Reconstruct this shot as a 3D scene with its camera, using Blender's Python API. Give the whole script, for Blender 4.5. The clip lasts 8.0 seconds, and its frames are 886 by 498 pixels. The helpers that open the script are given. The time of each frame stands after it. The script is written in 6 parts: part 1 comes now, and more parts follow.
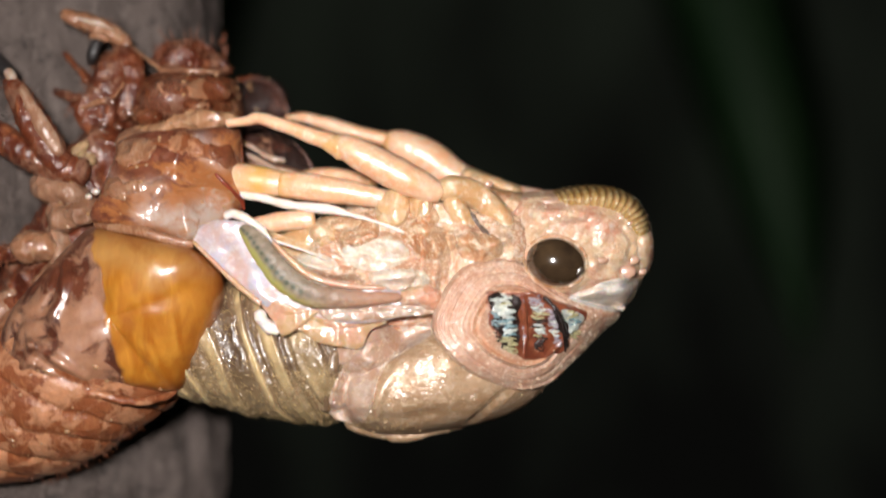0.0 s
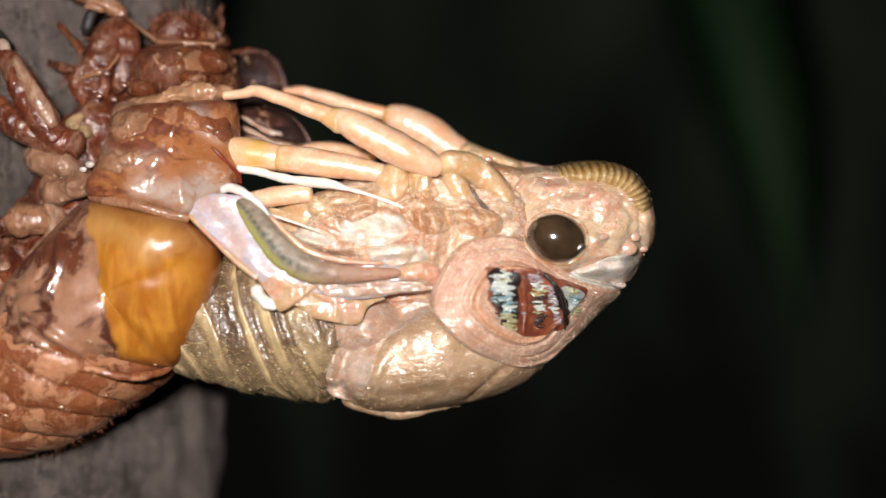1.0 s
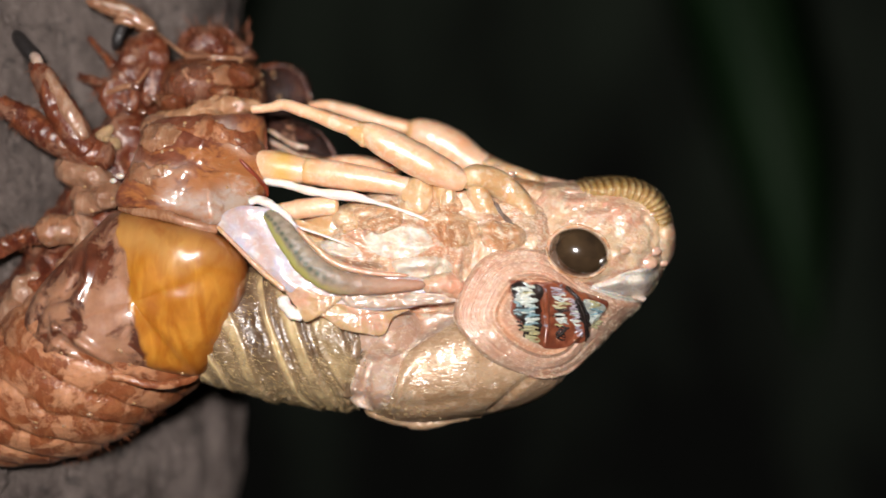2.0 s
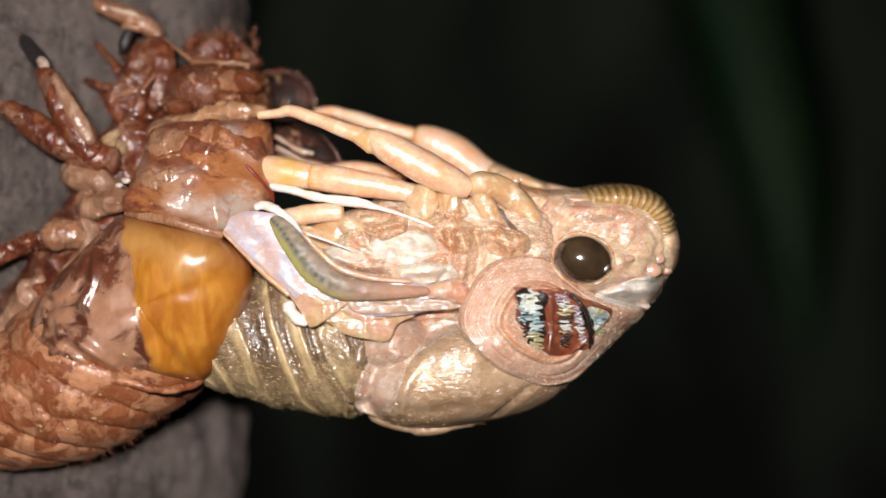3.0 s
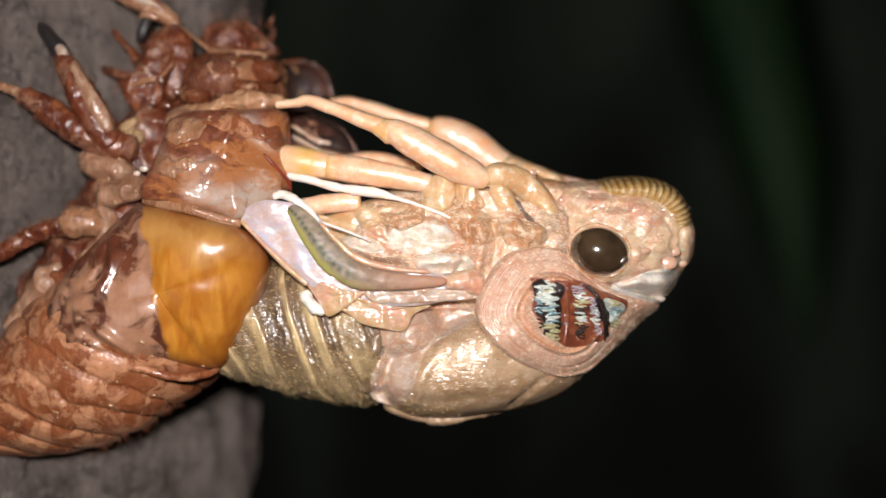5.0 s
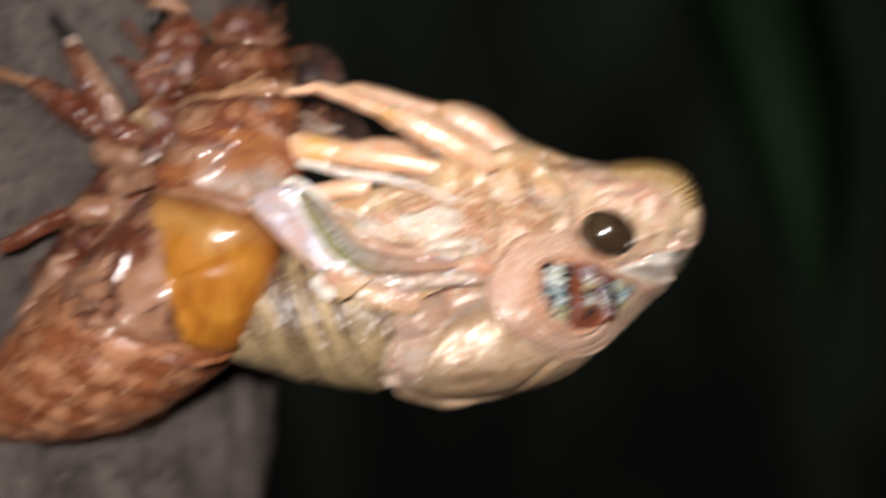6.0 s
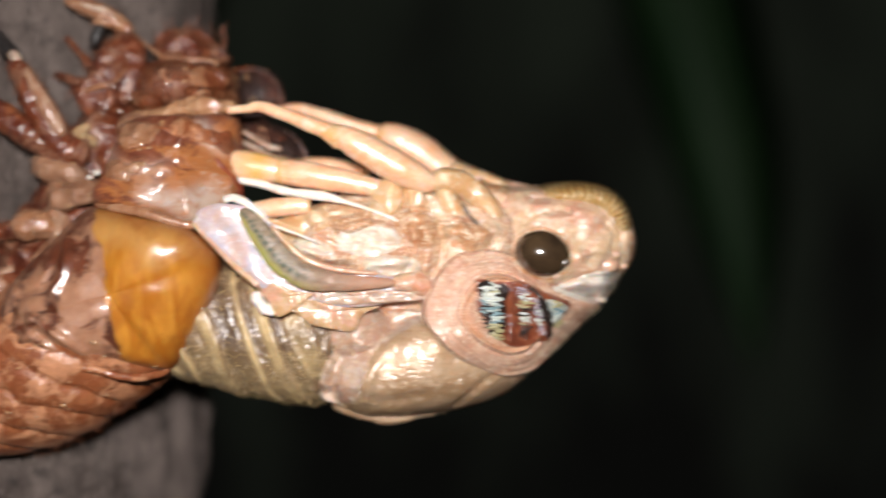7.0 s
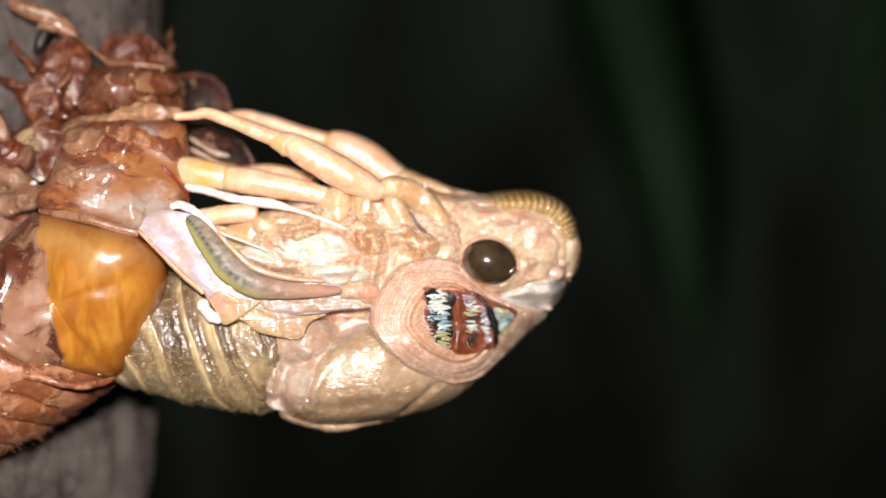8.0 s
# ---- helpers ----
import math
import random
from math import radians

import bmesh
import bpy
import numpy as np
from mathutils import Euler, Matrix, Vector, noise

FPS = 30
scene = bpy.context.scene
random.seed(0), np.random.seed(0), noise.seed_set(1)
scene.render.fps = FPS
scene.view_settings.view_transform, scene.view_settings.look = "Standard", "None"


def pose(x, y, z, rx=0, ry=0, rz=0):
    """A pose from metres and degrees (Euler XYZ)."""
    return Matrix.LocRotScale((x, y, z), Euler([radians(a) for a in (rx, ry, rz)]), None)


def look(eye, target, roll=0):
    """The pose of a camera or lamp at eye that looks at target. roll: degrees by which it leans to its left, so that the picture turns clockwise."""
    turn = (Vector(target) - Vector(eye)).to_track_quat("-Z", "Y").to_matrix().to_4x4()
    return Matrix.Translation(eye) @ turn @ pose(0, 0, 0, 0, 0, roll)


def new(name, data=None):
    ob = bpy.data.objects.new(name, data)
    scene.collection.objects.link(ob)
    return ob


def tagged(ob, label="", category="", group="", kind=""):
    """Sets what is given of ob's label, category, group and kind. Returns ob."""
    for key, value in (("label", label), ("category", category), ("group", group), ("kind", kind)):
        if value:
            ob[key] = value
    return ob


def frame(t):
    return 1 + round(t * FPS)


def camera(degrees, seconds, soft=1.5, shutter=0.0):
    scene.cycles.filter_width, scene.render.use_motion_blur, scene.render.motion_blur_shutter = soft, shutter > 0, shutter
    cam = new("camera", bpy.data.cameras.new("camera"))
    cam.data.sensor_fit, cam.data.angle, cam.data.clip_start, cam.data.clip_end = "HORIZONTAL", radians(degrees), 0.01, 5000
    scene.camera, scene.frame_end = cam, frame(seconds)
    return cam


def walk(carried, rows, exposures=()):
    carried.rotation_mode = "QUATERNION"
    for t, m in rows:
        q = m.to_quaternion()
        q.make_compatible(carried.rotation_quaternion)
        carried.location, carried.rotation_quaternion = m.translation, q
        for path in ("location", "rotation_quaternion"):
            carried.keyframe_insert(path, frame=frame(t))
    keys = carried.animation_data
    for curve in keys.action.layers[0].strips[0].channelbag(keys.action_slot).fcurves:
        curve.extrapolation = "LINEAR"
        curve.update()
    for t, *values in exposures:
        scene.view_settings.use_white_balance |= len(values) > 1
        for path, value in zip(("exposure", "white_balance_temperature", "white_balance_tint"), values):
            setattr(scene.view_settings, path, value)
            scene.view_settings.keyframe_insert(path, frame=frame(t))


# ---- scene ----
# All lengths below are in millimetres round a point 1 m above the ground; MM turns them into metres.
MM = 0.001
HOME = Vector((0, 0, 1))
cam = camera(40, 8.0, 1.6, 1.4)
# a close-up lens with a shallow field, focused on the insect's flank
cam.data.dof.use_dof = True
cam.data.dof.focus_distance = 0.0605
cam.data.dof.aperture_fstop = 18.0
# seconds; eye in mm; pitch, roll and yaw in degrees
PATH = [
    (0, 1.419, -64.276, 0.27, 0.33, 1.219, 0.401),
    (0.5, 1.392, -63.669, 0.108, -0.475, 1.083, 0.323),
    (1, 1.225, -63.564, 0.079, -0.639, 0.91, 0.182),
    (1.5, 0.791, -64.106, 0.028, -0.333, 0.674, 0.324),
    (3, -0.005, -64.693, 0.08, 0.284, 0.113, 0.363),
    (3.5, 0, -64.621, 0, 0, 0, -0),
    (4, -0.322, -64.984, -0.137, -0.067, -0.136, 0.089),
    (5.5, -0.956, -64.867, -0.092, 0.039, -0.437, 0.348),
    (5.7, -0.922, -65.093, -0.175, -0.07, -0.203, 0.522),
    (5.9, -0.889, -65.32, -0.259, -0.417, -0.286, 0.52),
    (5.9667, -0.872, -65.433, -0.301, -0.362, 0.216, 0.427),
    (6, -0.872, -65.433, -0.301, -0.552, 0.216, 0.767),
    (6.0333, -0.872, -65.433, -0.301, -0.742, 0.216, 1.107),
    (6.1, -0.855, -65.546, -0.342, -0.947, -0.317, 1.083),
    (6.3, -0.821, -65.772, -0.426, -0.842, -0.345, 1),
    (6.4, -0.804, -65.885, -0.468, -0.439, 0.057, 0.816),
    (6.5, -0.787, -65.998, -0.509, 0.283, -0.522, 0.428),
    (6.6, -0.77, -66.111, -0.551, 0.75, -0.558, 0.035),
    (6.8, -0.737, -66.338, -0.635, 0.787, -0.341, -1.185),
    (6.9, -0.72, -66.451, -0.676, 0.644, -0.497, -1.512),
    (7, -0.703, -66.564, -0.718, 0.708, -0.407, -1.981),
    (7.1, -0.689, -66.636, -0.661, 0.68, -0.324, -2.45),
    (7.3, -0.66, -66.781, -0.548, 0.953, -0.517, -3.505),
    (7.5, -0.632, -66.926, -0.435, 0.904, -0.591, -4.121),
    (8, -0.804, -66.78, -0.51, 0.917, -0.592, -4.534),
]
walk(cam, [(t, pose(x * MM, y * MM, 1 + z * MM, 90 + p, r, w)) for t, x, y, z, p, r, w in PATH],
     [(0.0, -0.02), (1.0, 0.01), (3.5, 0.0), (4.0, -0.05), (5.5, -0.07), (6.5, -0.11), (7.0, 0.04), (7.5, 0.18), (8.0, 0.23)])

# ---- light: a night scene lit by the phone's own torch, and a trace of night sky ----
world = bpy.data.worlds.new("night")
world.use_nodes = True
bg = world.node_tree.nodes["Background"]
bg.inputs[0].default_value = (0.0050, 0.0056, 0.0050, 1)
bg.inputs[1].default_value = 1.0
scene.world = world
torch = bpy.data.lights.new("torch", "AREA")
torch.shape, torch.size, torch.energy, torch.color = "DISK", 0.0045, 0.0715, (1.0, 0.952, 0.938)
torch_ob = new("torch", torch)
torch_ob.matrix_world = look((-0.0040, -0.066, 1.0066), (-0.002, 0, 1.0))


# ---- materials ----
class Nodes:
    """A short way to write node trees; sizes are in millimetres."""

    def __init__(self, name):
        self.mat = bpy.data.materials.new(name)
        self.mat.use_nodes = True
        self.t = self.mat.node_tree
        self.t.nodes.clear()
        self.out = self.t.nodes.new("ShaderNodeOutputMaterial")
        co = self.t.nodes.new("ShaderNodeTexCoord")
        mp = self.t.nodes.new("ShaderNodeMapping")
        mp.inputs["Scale"].default_value = (1000, 1000, 1000)
        self.t.links.new(co.outputs["Object"], mp.inputs[0])
        self.co = mp.outputs[0]

    def put(self, sock, val):
        if isinstance(val, bpy.types.NodeSocket):
            self.t.links.new(val, sock)
        elif isinstance(val, (tuple, list)) and len(val) == 3 and sock.type == "RGBA":
            sock.default_value = (*val, 1)
        else:
            sock.default_value = val

    def node(self, kind, out=0, props=(), **ins):
        n = self.t.nodes.new(kind)
        for k, v in props:
            if k == "blend_type":
                n.blend_type = v
            elif k == "data_type":
                n.data_type = v
            elif k == "operation":
                n.operation = v
            elif k == "feature":
                n.feature = v
        for k, v in ins.items():
            key = int(k[1:]) if k[0] == "i" and k[1:].isdigit() else k.replace("_", " ")
            self.put(n.inputs[key], v)
        return n.outputs[out]

    def stretch(self, sx, sy, sz, rx=0, ry=0, rz=0):
        n = self.t.nodes.new("ShaderNodeMapping")
        n.inputs["Scale"].default_value = (sx, sy, sz)
        n.inputs["Rotation"].default_value = (radians(rx), radians(ry), radians(rz))
        self.t.links.new(self.co, n.inputs[0])
        return n.outputs[0]

    def noise(self, scale, detail=4, rough=0.55, vec=None, warp=0.0):
        return self.node("ShaderNodeTexNoise", 0, Vector=vec or self.co, Scale=scale, Detail=detail, Roughness=rough, Distortion=warp)

    def cells(self, scale, vec=None, feature="F1", out=0):
        return self.node("ShaderNodeTexVoronoi", out, (("feature", feature),), Vector=vec or self.co, Scale=scale)

    def attr(self, name):
        n = self.t.nodes.new("ShaderNodeAttribute")
        n.attribute_name = name
        return n.outputs["Fac"]

    def steps(self, fac, lo, hi, a=0.0, b=1.0):
        return self.node("ShaderNodeMapRange", 0, (), i0=fac, i1=lo, i2=hi, i3=a, i4=b)

    def maths(self, op, a, b=0.0):
        return self.node("ShaderNodeMath", 0, (("operation", op),), i0=a, i1=b)

    def mix(self, fac, a, b, kind="MIX"):
        n = self.t.nodes.new("ShaderNodeMix")
        n.data_type, n.blend_type = "RGBA", kind
        self.put(n.inputs[0], fac)
        self.put(n.inputs[6], a)
        self.put(n.inputs[7], b)
        return n.outputs[2]

    def bump(self, height, dist, strength=1.0, normal=None):
        n = self.t.nodes.new("ShaderNodeBump")
        n.inputs["Strength"].default_value = strength
        n.inputs["Distance"].default_value = dist * MM
        self.put(n.inputs["Height"], height)
        if normal:
            self.put(n.inputs["Normal"], normal)
        return n.outputs[0]

    def bsdf(self, color, rough, normal=None, metal=0.0, coat=0.0, sss=0.0, radius=0.6, spec=0.5, alpha=1.0, coat_rough=0.12, film=None):
        n = self.t.nodes.new("ShaderNodeBsdfPrincipled")
        for key, v in (("Base Color", color), ("Roughness", rough), ("Metallic", metal), ("Coat Weight", coat), ("Coat Roughness", coat_rough),
                       ("Subsurface Weight", sss), ("Specular IOR Level", spec), ("Alpha", alpha)):
            self.put(n.inputs[key], v)
        n.inputs["Coat IOR"].default_value = 1.85
        n.inputs["Subsurface Radius"].default_value = (1.0, 0.45, 0.22)
        n.inputs["Subsurface Scale"].default_value = radius * MM
        if normal:
            self.put(n.inputs["Normal"], normal)
            self.put(n.inputs["Coat Normal"], film or normal)
        return n.outputs[0]

    def done(self, shader):
        self.t.links.new(shader, self.out.inputs[0])
        return self.mat


def skin(name, tones, folds=1.0, wet=0.8, sss=0.3, rough=0.42, band=None, film_rough=0.18, film_size=3.6, film_depth=0.06, crumple=0.0, metal=0.0, glitter=1.0, stripe=None):
    """Fresh moist cuticle: blotched tones, fine wrinkles, and a wet film that glints in patches."""
    g = Nodes(name)
    big = g.noise(0.55, 4, 0.55)
    fine = g.noise(2.6, 5, 0.6, warp=0.6)
    tones = [(0.84 * r, 0.875 * g_, 0.89 * b) for r, g_, b in tones]
    col = g.mix(g.steps(big, 0.44, 0.56), tones[0], tones[1])
    col = g.mix(g.steps(fine, 0.50, 0.66, 0, 0.85), col, tones[2])
    # thin dark lines drawn by noise for the look of shaded creases
    line = g.steps(g.maths("ABSOLUTE", g.maths("SUBTRACT", g.noise(1.5, 3, 0.55, g.stretch(0.8, 1, 1.25, 0, 12, 0), 1.2), 0.5)), 0.0, 0.028, 0.55 * min(folds, 1.0), 0.0)
    col = g.mix(line, col, tuple(0.62 * c for c in tones[1]))
    if stripe:
        col = g.mix(g.attr("stripe"), col, stripe)
    if band:
        col = g.mix(g.attr("band"), col, band)
    n = g.bump(g.noise(1.6, 4, 0.55, g.stretch(1, 1, 1.8, 0, 20, 0), 0.8), 0.14 * folds, 0.8)
    n = g.bump(g.noise(7, 3, 0.6), 0.022 * folds, 0.8, n)
    film = None
    if crumple:
        film = g.bump(g.cells(0.9, g.stretch(0.8, 1, 1.3, 0, 15, 0), "SMOOTH_F1"), crumple * 1.2, 0.9)
        film = g.bump(g.cells(2.3, g.stretch(0.7, 1, 1.4, 0, -20, 0), "F1"), crumple * 0.5, 0.9, film)
    film = g.bump(g.noise(film_size * 0.6, 2, 0.5, g.stretch(0.5, 1, 1.7, 0, 8, 0), 0.5), film_depth * 1.3, 0.9, film)
    grain = g.maths("MULTIPLY", g.noise(film_size * 2.3, 1, 0.5, g.stretch(0.8, 1, 1.2)), g.steps(g.noise(0.45, 3, 0.6), 0.42, 0.60, 0.15, 1.0))
    film = g.bump(grain, film_depth * 0.75 * glitter, 0.9, film)
    damp = g.steps(g.noise(1.1, 4, 0.6, g.stretch(0.6, 1, 1.3)), 0.36, 0.54, wet * 0.35, wet)
    return g.done(g.bsdf(col, g.steps(fine, 0.3, 0.7, rough - 0.02, rough + 0.15), n, metal, damp, sss, 0.5, 0.4, coat_rough=film_rough, film=film))


def husk(name, tones, mud=0.5, clear=0.0, gloss=0.22, mask=False, mudcol=(0.40, 0.20, 0.115), wetness=0.95):
    """Empty nymph skin: brittle amber-brown film, wet, with dried mud in patches."""
    g = Nodes(name)
    big = g.noise(0.45, 4, 0.55)
    col = g.mix(g.steps(big, 0.35, 0.65), tones[0], tones[1])
    streak = g.noise(1.3, 5, 0.6, g.stretch(1.8, 1, 0.7, 0, 15, 0), 0.8)
    col = g.mix(g.steps(streak, 0.48, 0.7, 0, 0.75), col, tones[2])
    dirt = g.noise(0.75, 8, 0.68, warp=0.6)
    m = g.steps(dirt, 0.59 - 0.24 * mud, 0.66 - 0.24 * mud)
    if mask:
        m = g.maths("MULTIPLY", m, g.attr("mud"))
    mcol = g.mix(g.steps(g.noise(2.4, 5, 0.6), 0.35, 0.7), mudcol, tuple(min(1, c * 1.35) for c in mudcol))
    col = g.mix(m, col, mcol)
    n = g.bump(g.noise(1.3, 4, 0.55, warp=0.6), 0.14, 0.8)
    n = g.bump(m, 0.05, 0.7, n)
    n = g.bump(g.noise(9, 4, 0.65), 0.045, 0.8, n)
    rough = g.mix(m, (gloss + 0.12,) * 3, (0.5,) * 3)
    film = g.bump(g.noise(1.2, 4, 0.6, warp=0.4), 0.14, 0.9)
    film = g.bump(g.noise(3.6, 1, 0.4), 0.08, 0.9, film)
    film = g.bump(g.noise(9, 2, 0.5), 0.03, 0.9, film)
    wet = g.steps(g.noise(0.7, 4, 0.6), 0.36, 0.6, wetness * 0.2, wetness)
    s = g.bsdf(col, rough, n, 0, wet, 0.12, 0.5, 0.22, coat_rough=gloss * 0.9, film=film)
    if clear:
        tr = g.node("ShaderNodeBsdfTransparent", Color=tuple(0.35 + 0.65 * c for c in tones[2]))
        f = g.maths("MULTIPLY", g.maths("SUBTRACT", 1.0, m), clear)
        s = g.node("ShaderNodeMixShader", 0, (), i0=f, i1=s, i2=tr)
    return g.done(s)


def plain(name, color, rough=0.4, coat=0.0, sss=0.0, grain=0.0, tone=None, metal=0.0, clear=0.0, scale=4.0, coat_rough=0.12):
    g = Nodes(name)
    f = g.noise(scale, 5, 0.6)
    col = g.mix(g.steps(f, 0.35, 0.68), color, tone or tuple(c * 0.7 for c in color))
    n = g.bump(f, grain, 0.8) if grain else None
    s = g.bsdf(col, rough, n, metal, coat, sss, coat_rough=coat_rough)
    if clear:
        tr = g.node("ShaderNodeBsdfTransparent", Color=tuple(0.4 + 0.6 * c for c in color))
        s = g.node("ShaderNodeMixShader", 0, (), i0=clear, i1=s, i2=tr)
    return g.done(s)


def bark_material():
    g = Nodes("bark")
    long = g.noise(0.28, 6, 0.62, g.stretch(1.6, 1.6, 0.7), 0.4)
    fine = g.noise(2.0, 7, 0.68, g.stretch(1.2, 1.2, 0.8))
    col = g.mix(g.steps(long, 0.36, 0.64), (0.066, 0.049, 0.042), (0.200, 0.158, 0.138))
    col = g.mix(g.steps(fine, 0.52, 0.70, 0, 0.8), col, (0.27, 0.215, 0.188))
    col = g.mix(g.steps(g.noise(0.9, 5, 0.6), 0.57, 0.66, 0, 0.7), col, (0.055, 0.045, 0.040))
    n = g.bump(fine, 0.7, 0.9)
    n = g.bump(g.cells(0.8, g.stretch(1, 1, 0.6), "F1"), 0.5, 0.7, n)
    n = g.bump(g.noise(7, 4, 0.6), 0.10, 0.8, n)
    return g.done(g.bsdf(col, 0.82, n, spec=0.3))


PEACH = skin("peach_cuticle", ((0.70, 0.420, 0.240), (0.58, 0.260, 0.115), (0.86, 0.66, 0.47)), 1.0, 1.0, 0.3, 0.40, None, 0.27, 3.0, 0.15, 0.26)
PINK = skin("pink_cuticle", ((0.70, 0.330, 0.210), (0.72, 0.46, 0.275), (0.86, 0.70, 0.54)), 0.9, 1.0, 0.3, 0.40, None, 0.28, 2.6, 0.17, 0.22)
PLEURA = skin("pleura_cuticle", ((0.74, 0.470, 0.300), (0.64, 0.320, 0.190), (0.90, 0.77, 0.64)), 0.7, 1.0, 0.3, 0.4, None, 0.26, 2.8, 0.15, 0.30)
COXA = skin("coxa_cuticle", ((0.74, 0.460, 0.240), (0.66, 0.360, 0.160), (0.82, 0.61, 0.42)), 0.5, 1.0, 0.35, 0.38, None, 0.28, 2.6, 0.10, 0.12)
WET_GLARE = skin("wet_glare_film", ((0.88, 0.75, 0.62), (0.76, 0.56, 0.42), (0.96, 0.90, 0.82)), 0.6, 1.0, 0.3, 0.36, None, 0.27, 2.2, 0.20, 0.34)
LIMB = skin("limb_cuticle", ((0.95, 0.560, 0.345), (0.91, 0.460, 0.245), (0.97, 0.71, 0.53)), 0.35, 1.0, 0.4, 0.34, (0.62, 0.36, 0.06), 0.34, 1.3, 0.03, 0.0, 0.0, 0.5)
SHIELD = skin("shield_cuticle", ((0.58, 0.365, 0.215), (0.48, 0.28, 0.150), (0.72, 0.50, 0.33)), 0.5, 1.0, 0.15, 0.38, None, 0.28, 3.0, 0.10, 0.05, 0.2, 1.5)
BELLY = skin("abdomen_cuticle", ((0.175, 0.100, 0.052), (0.235, 0.142, 0.078), (0.36, 0.245, 0.145)), 0.5, 1.0, 0.12, 0.36, (0.62, 0.455, 0.23), 0.27, 2.6, 0.10, 0.05, 0.0, 1.4, (0.075, 0.042, 0.022))
COLLAR = skin("collar_cuticle", ((0.66, 0.385, 0.265), (0.60, 0.315, 0.205), (0.78, 0.55, 0.41)), 0.6, 1.0, 0.2, 0.38, (0.60, 0.28, 0.15), 0.27, 2.6, 0.11, 0.06)
RIBBED = skin("ribbed_cuticle", ((0.54, 0.35, 0.14), (0.46, 0.27, 0.08), (0.68, 0.52, 0.31)), 0.5, 1.0, 0.2, 0.36, (0.20, 0.08, 0.02), 0.14, 2.5, 0.035)
MILK = skin("milky_membrane", ((0.58, 0.395, 0.295), (0.53, 0.31, 0.21), (0.72, 0.57, 0.47)), 0.5, 1.0, 0.4, 0.38, None, 0.28, 2.2, 0.10, 0.12)
LIP = skin("white_membrane", ((0.72, 0.61, 0.52), (0.66, 0.48, 0.38), (0.84, 0.77, 0.70)), 0.8, 1.0, 0.35, 0.38, None, 0.14, 2.5, 0.05, 0.10)
WHITE = plain("white_lining", (0.84, 0.79, 0.74), 0.38, 0.3, 0.4, 0.05, (0.74, 0.62, 0.54), scale=1.5)
EYE = plain("eye_dark", (0.066, 0.040, 0.020), 0.10, 1.0, 0, 0, (0.028, 0.017, 0.010), scale=0.9)
OCELLUS = plain("ocellus_clear", (0.66, 0.40, 0.28), 0.3, 1.0, 0.3, coat_rough=0.28)
BEAD = plain("clear_bead", (0.58, 0.33, 0.22), 0.3, 1.0, 0.3, coat_rough=0.28)
EYE_BEAD = plain("dark_bead", (0.05, 0.032, 0.018), 0.3, 1.0, 0, coat_rough=0.30)
BROWN_BEAD = plain("brown_bead", (0.16, 0.06, 0.03), 0.3, 1.0, 0.1, coat_rough=0.28)
DARKBAND = plain("dark_pattern", (0.035, 0.022, 0.018), 0.25, 0.6, 0, 0.10, (0.012, 0.010, 0.010), scale=3)
RUST = plain("rust_ridge", (0.25, 0.075, 0.034), 0.28, 0.6, 0.1, 0.12, (0.13, 0.030, 0.016), scale=2.0)
SCALY = plain("bluish_crumple", (0.60, 0.60, 0.52), 0.28, 0.7, 0.1, 0.10, (0.34, 0.40, 0.38), scale=4)
YELLOWISH = plain("yellowish_crumple", (0.44, 0.40, 0.20), 0.28, 0.7, 0.1, 0.10, (0.22, 0.20, 0.12), scale=4)
BLUISH = plain("blue_crumple", (0.22, 0.34, 0.36), 0.26, 0.7, 0.1, 0.10, (0.10, 0.16, 0.18), scale=4)
LILAC = plain("lilac_crumple", (0.42, 0.36, 0.40), 0.25, 0.6, 0.1, 0.08, (0.20, 0.16, 0.18), scale=3)
WINGFILM = skin("wing_film", ((0.54, 0.47, 0.53), (0.62, 0.41, 0.36), (0.70, 0.62, 0.63)), 0.35, 0.9, 0.4, 0.38, None, 0.28, 2.0, 0.05)
WINGFOLD = skin("wing_fold", ((0.66, 0.34, 0.22), (0.60, 0.36, 0.18), (0.72, 0.46, 0.33)), 0.5, 1.0, 0.4, 0.40, None, 0.28, 2.4, 0.08, 0.06)
SHELL = husk("shell_mud", ((0.185, 0.052, 0.020), (0.255, 0.080, 0.031), (0.35, 0.140, 0.060)), 0.44, mudcol=(0.365, 0.165, 0.083), gloss=0.22, wetness=0.40)
SHELL_DARK = husk("shell_dark", ((0.066, 0.014, 0.007), (0.130, 0.030, 0.012), (0.30, 0.100, 0.040)), 0.24, mudcol=(0.20, 0.092, 0.054), gloss=0.28, wetness=0.55)
SHELL_HEAD = husk("shell_head", ((0.22, 0.058, 0.024), (0.32, 0.104, 0.044), (0.46, 0.215, 0.110)), 0.12, 0.56, 0.16, mudcol=(0.30, 0.16, 0.09))
SHELL_CLEAR = husk("shell_clear", ((0.13, 0.072, 0.060), (0.17, 0.098, 0.085), (0.34, 0.24, 0.22)), 0.0, 0.84, 0.09)
SHELL_RIM = husk("shell_rim", ((0.17, 0.085, 0.066), (0.22, 0.120, 0.100), (0.32, 0.22, 0.19)), 0.0, 0.55, 0.12)
OCHRE = husk("throat_film", ((0.34, 0.160, 0.080), (0.42, 0.220, 0.115), (0.54, 0.35, 0.21)), 0.15, 0.0, 0.10, mudcol=(0.30, 0.15, 0.08))
DOME = husk("eye_dome", ((0.17, 0.056, 0.030), (0.27, 0.105, 0.060), (0.46, 0.26, 0.17)), 0.0, 0.40, 0.10)
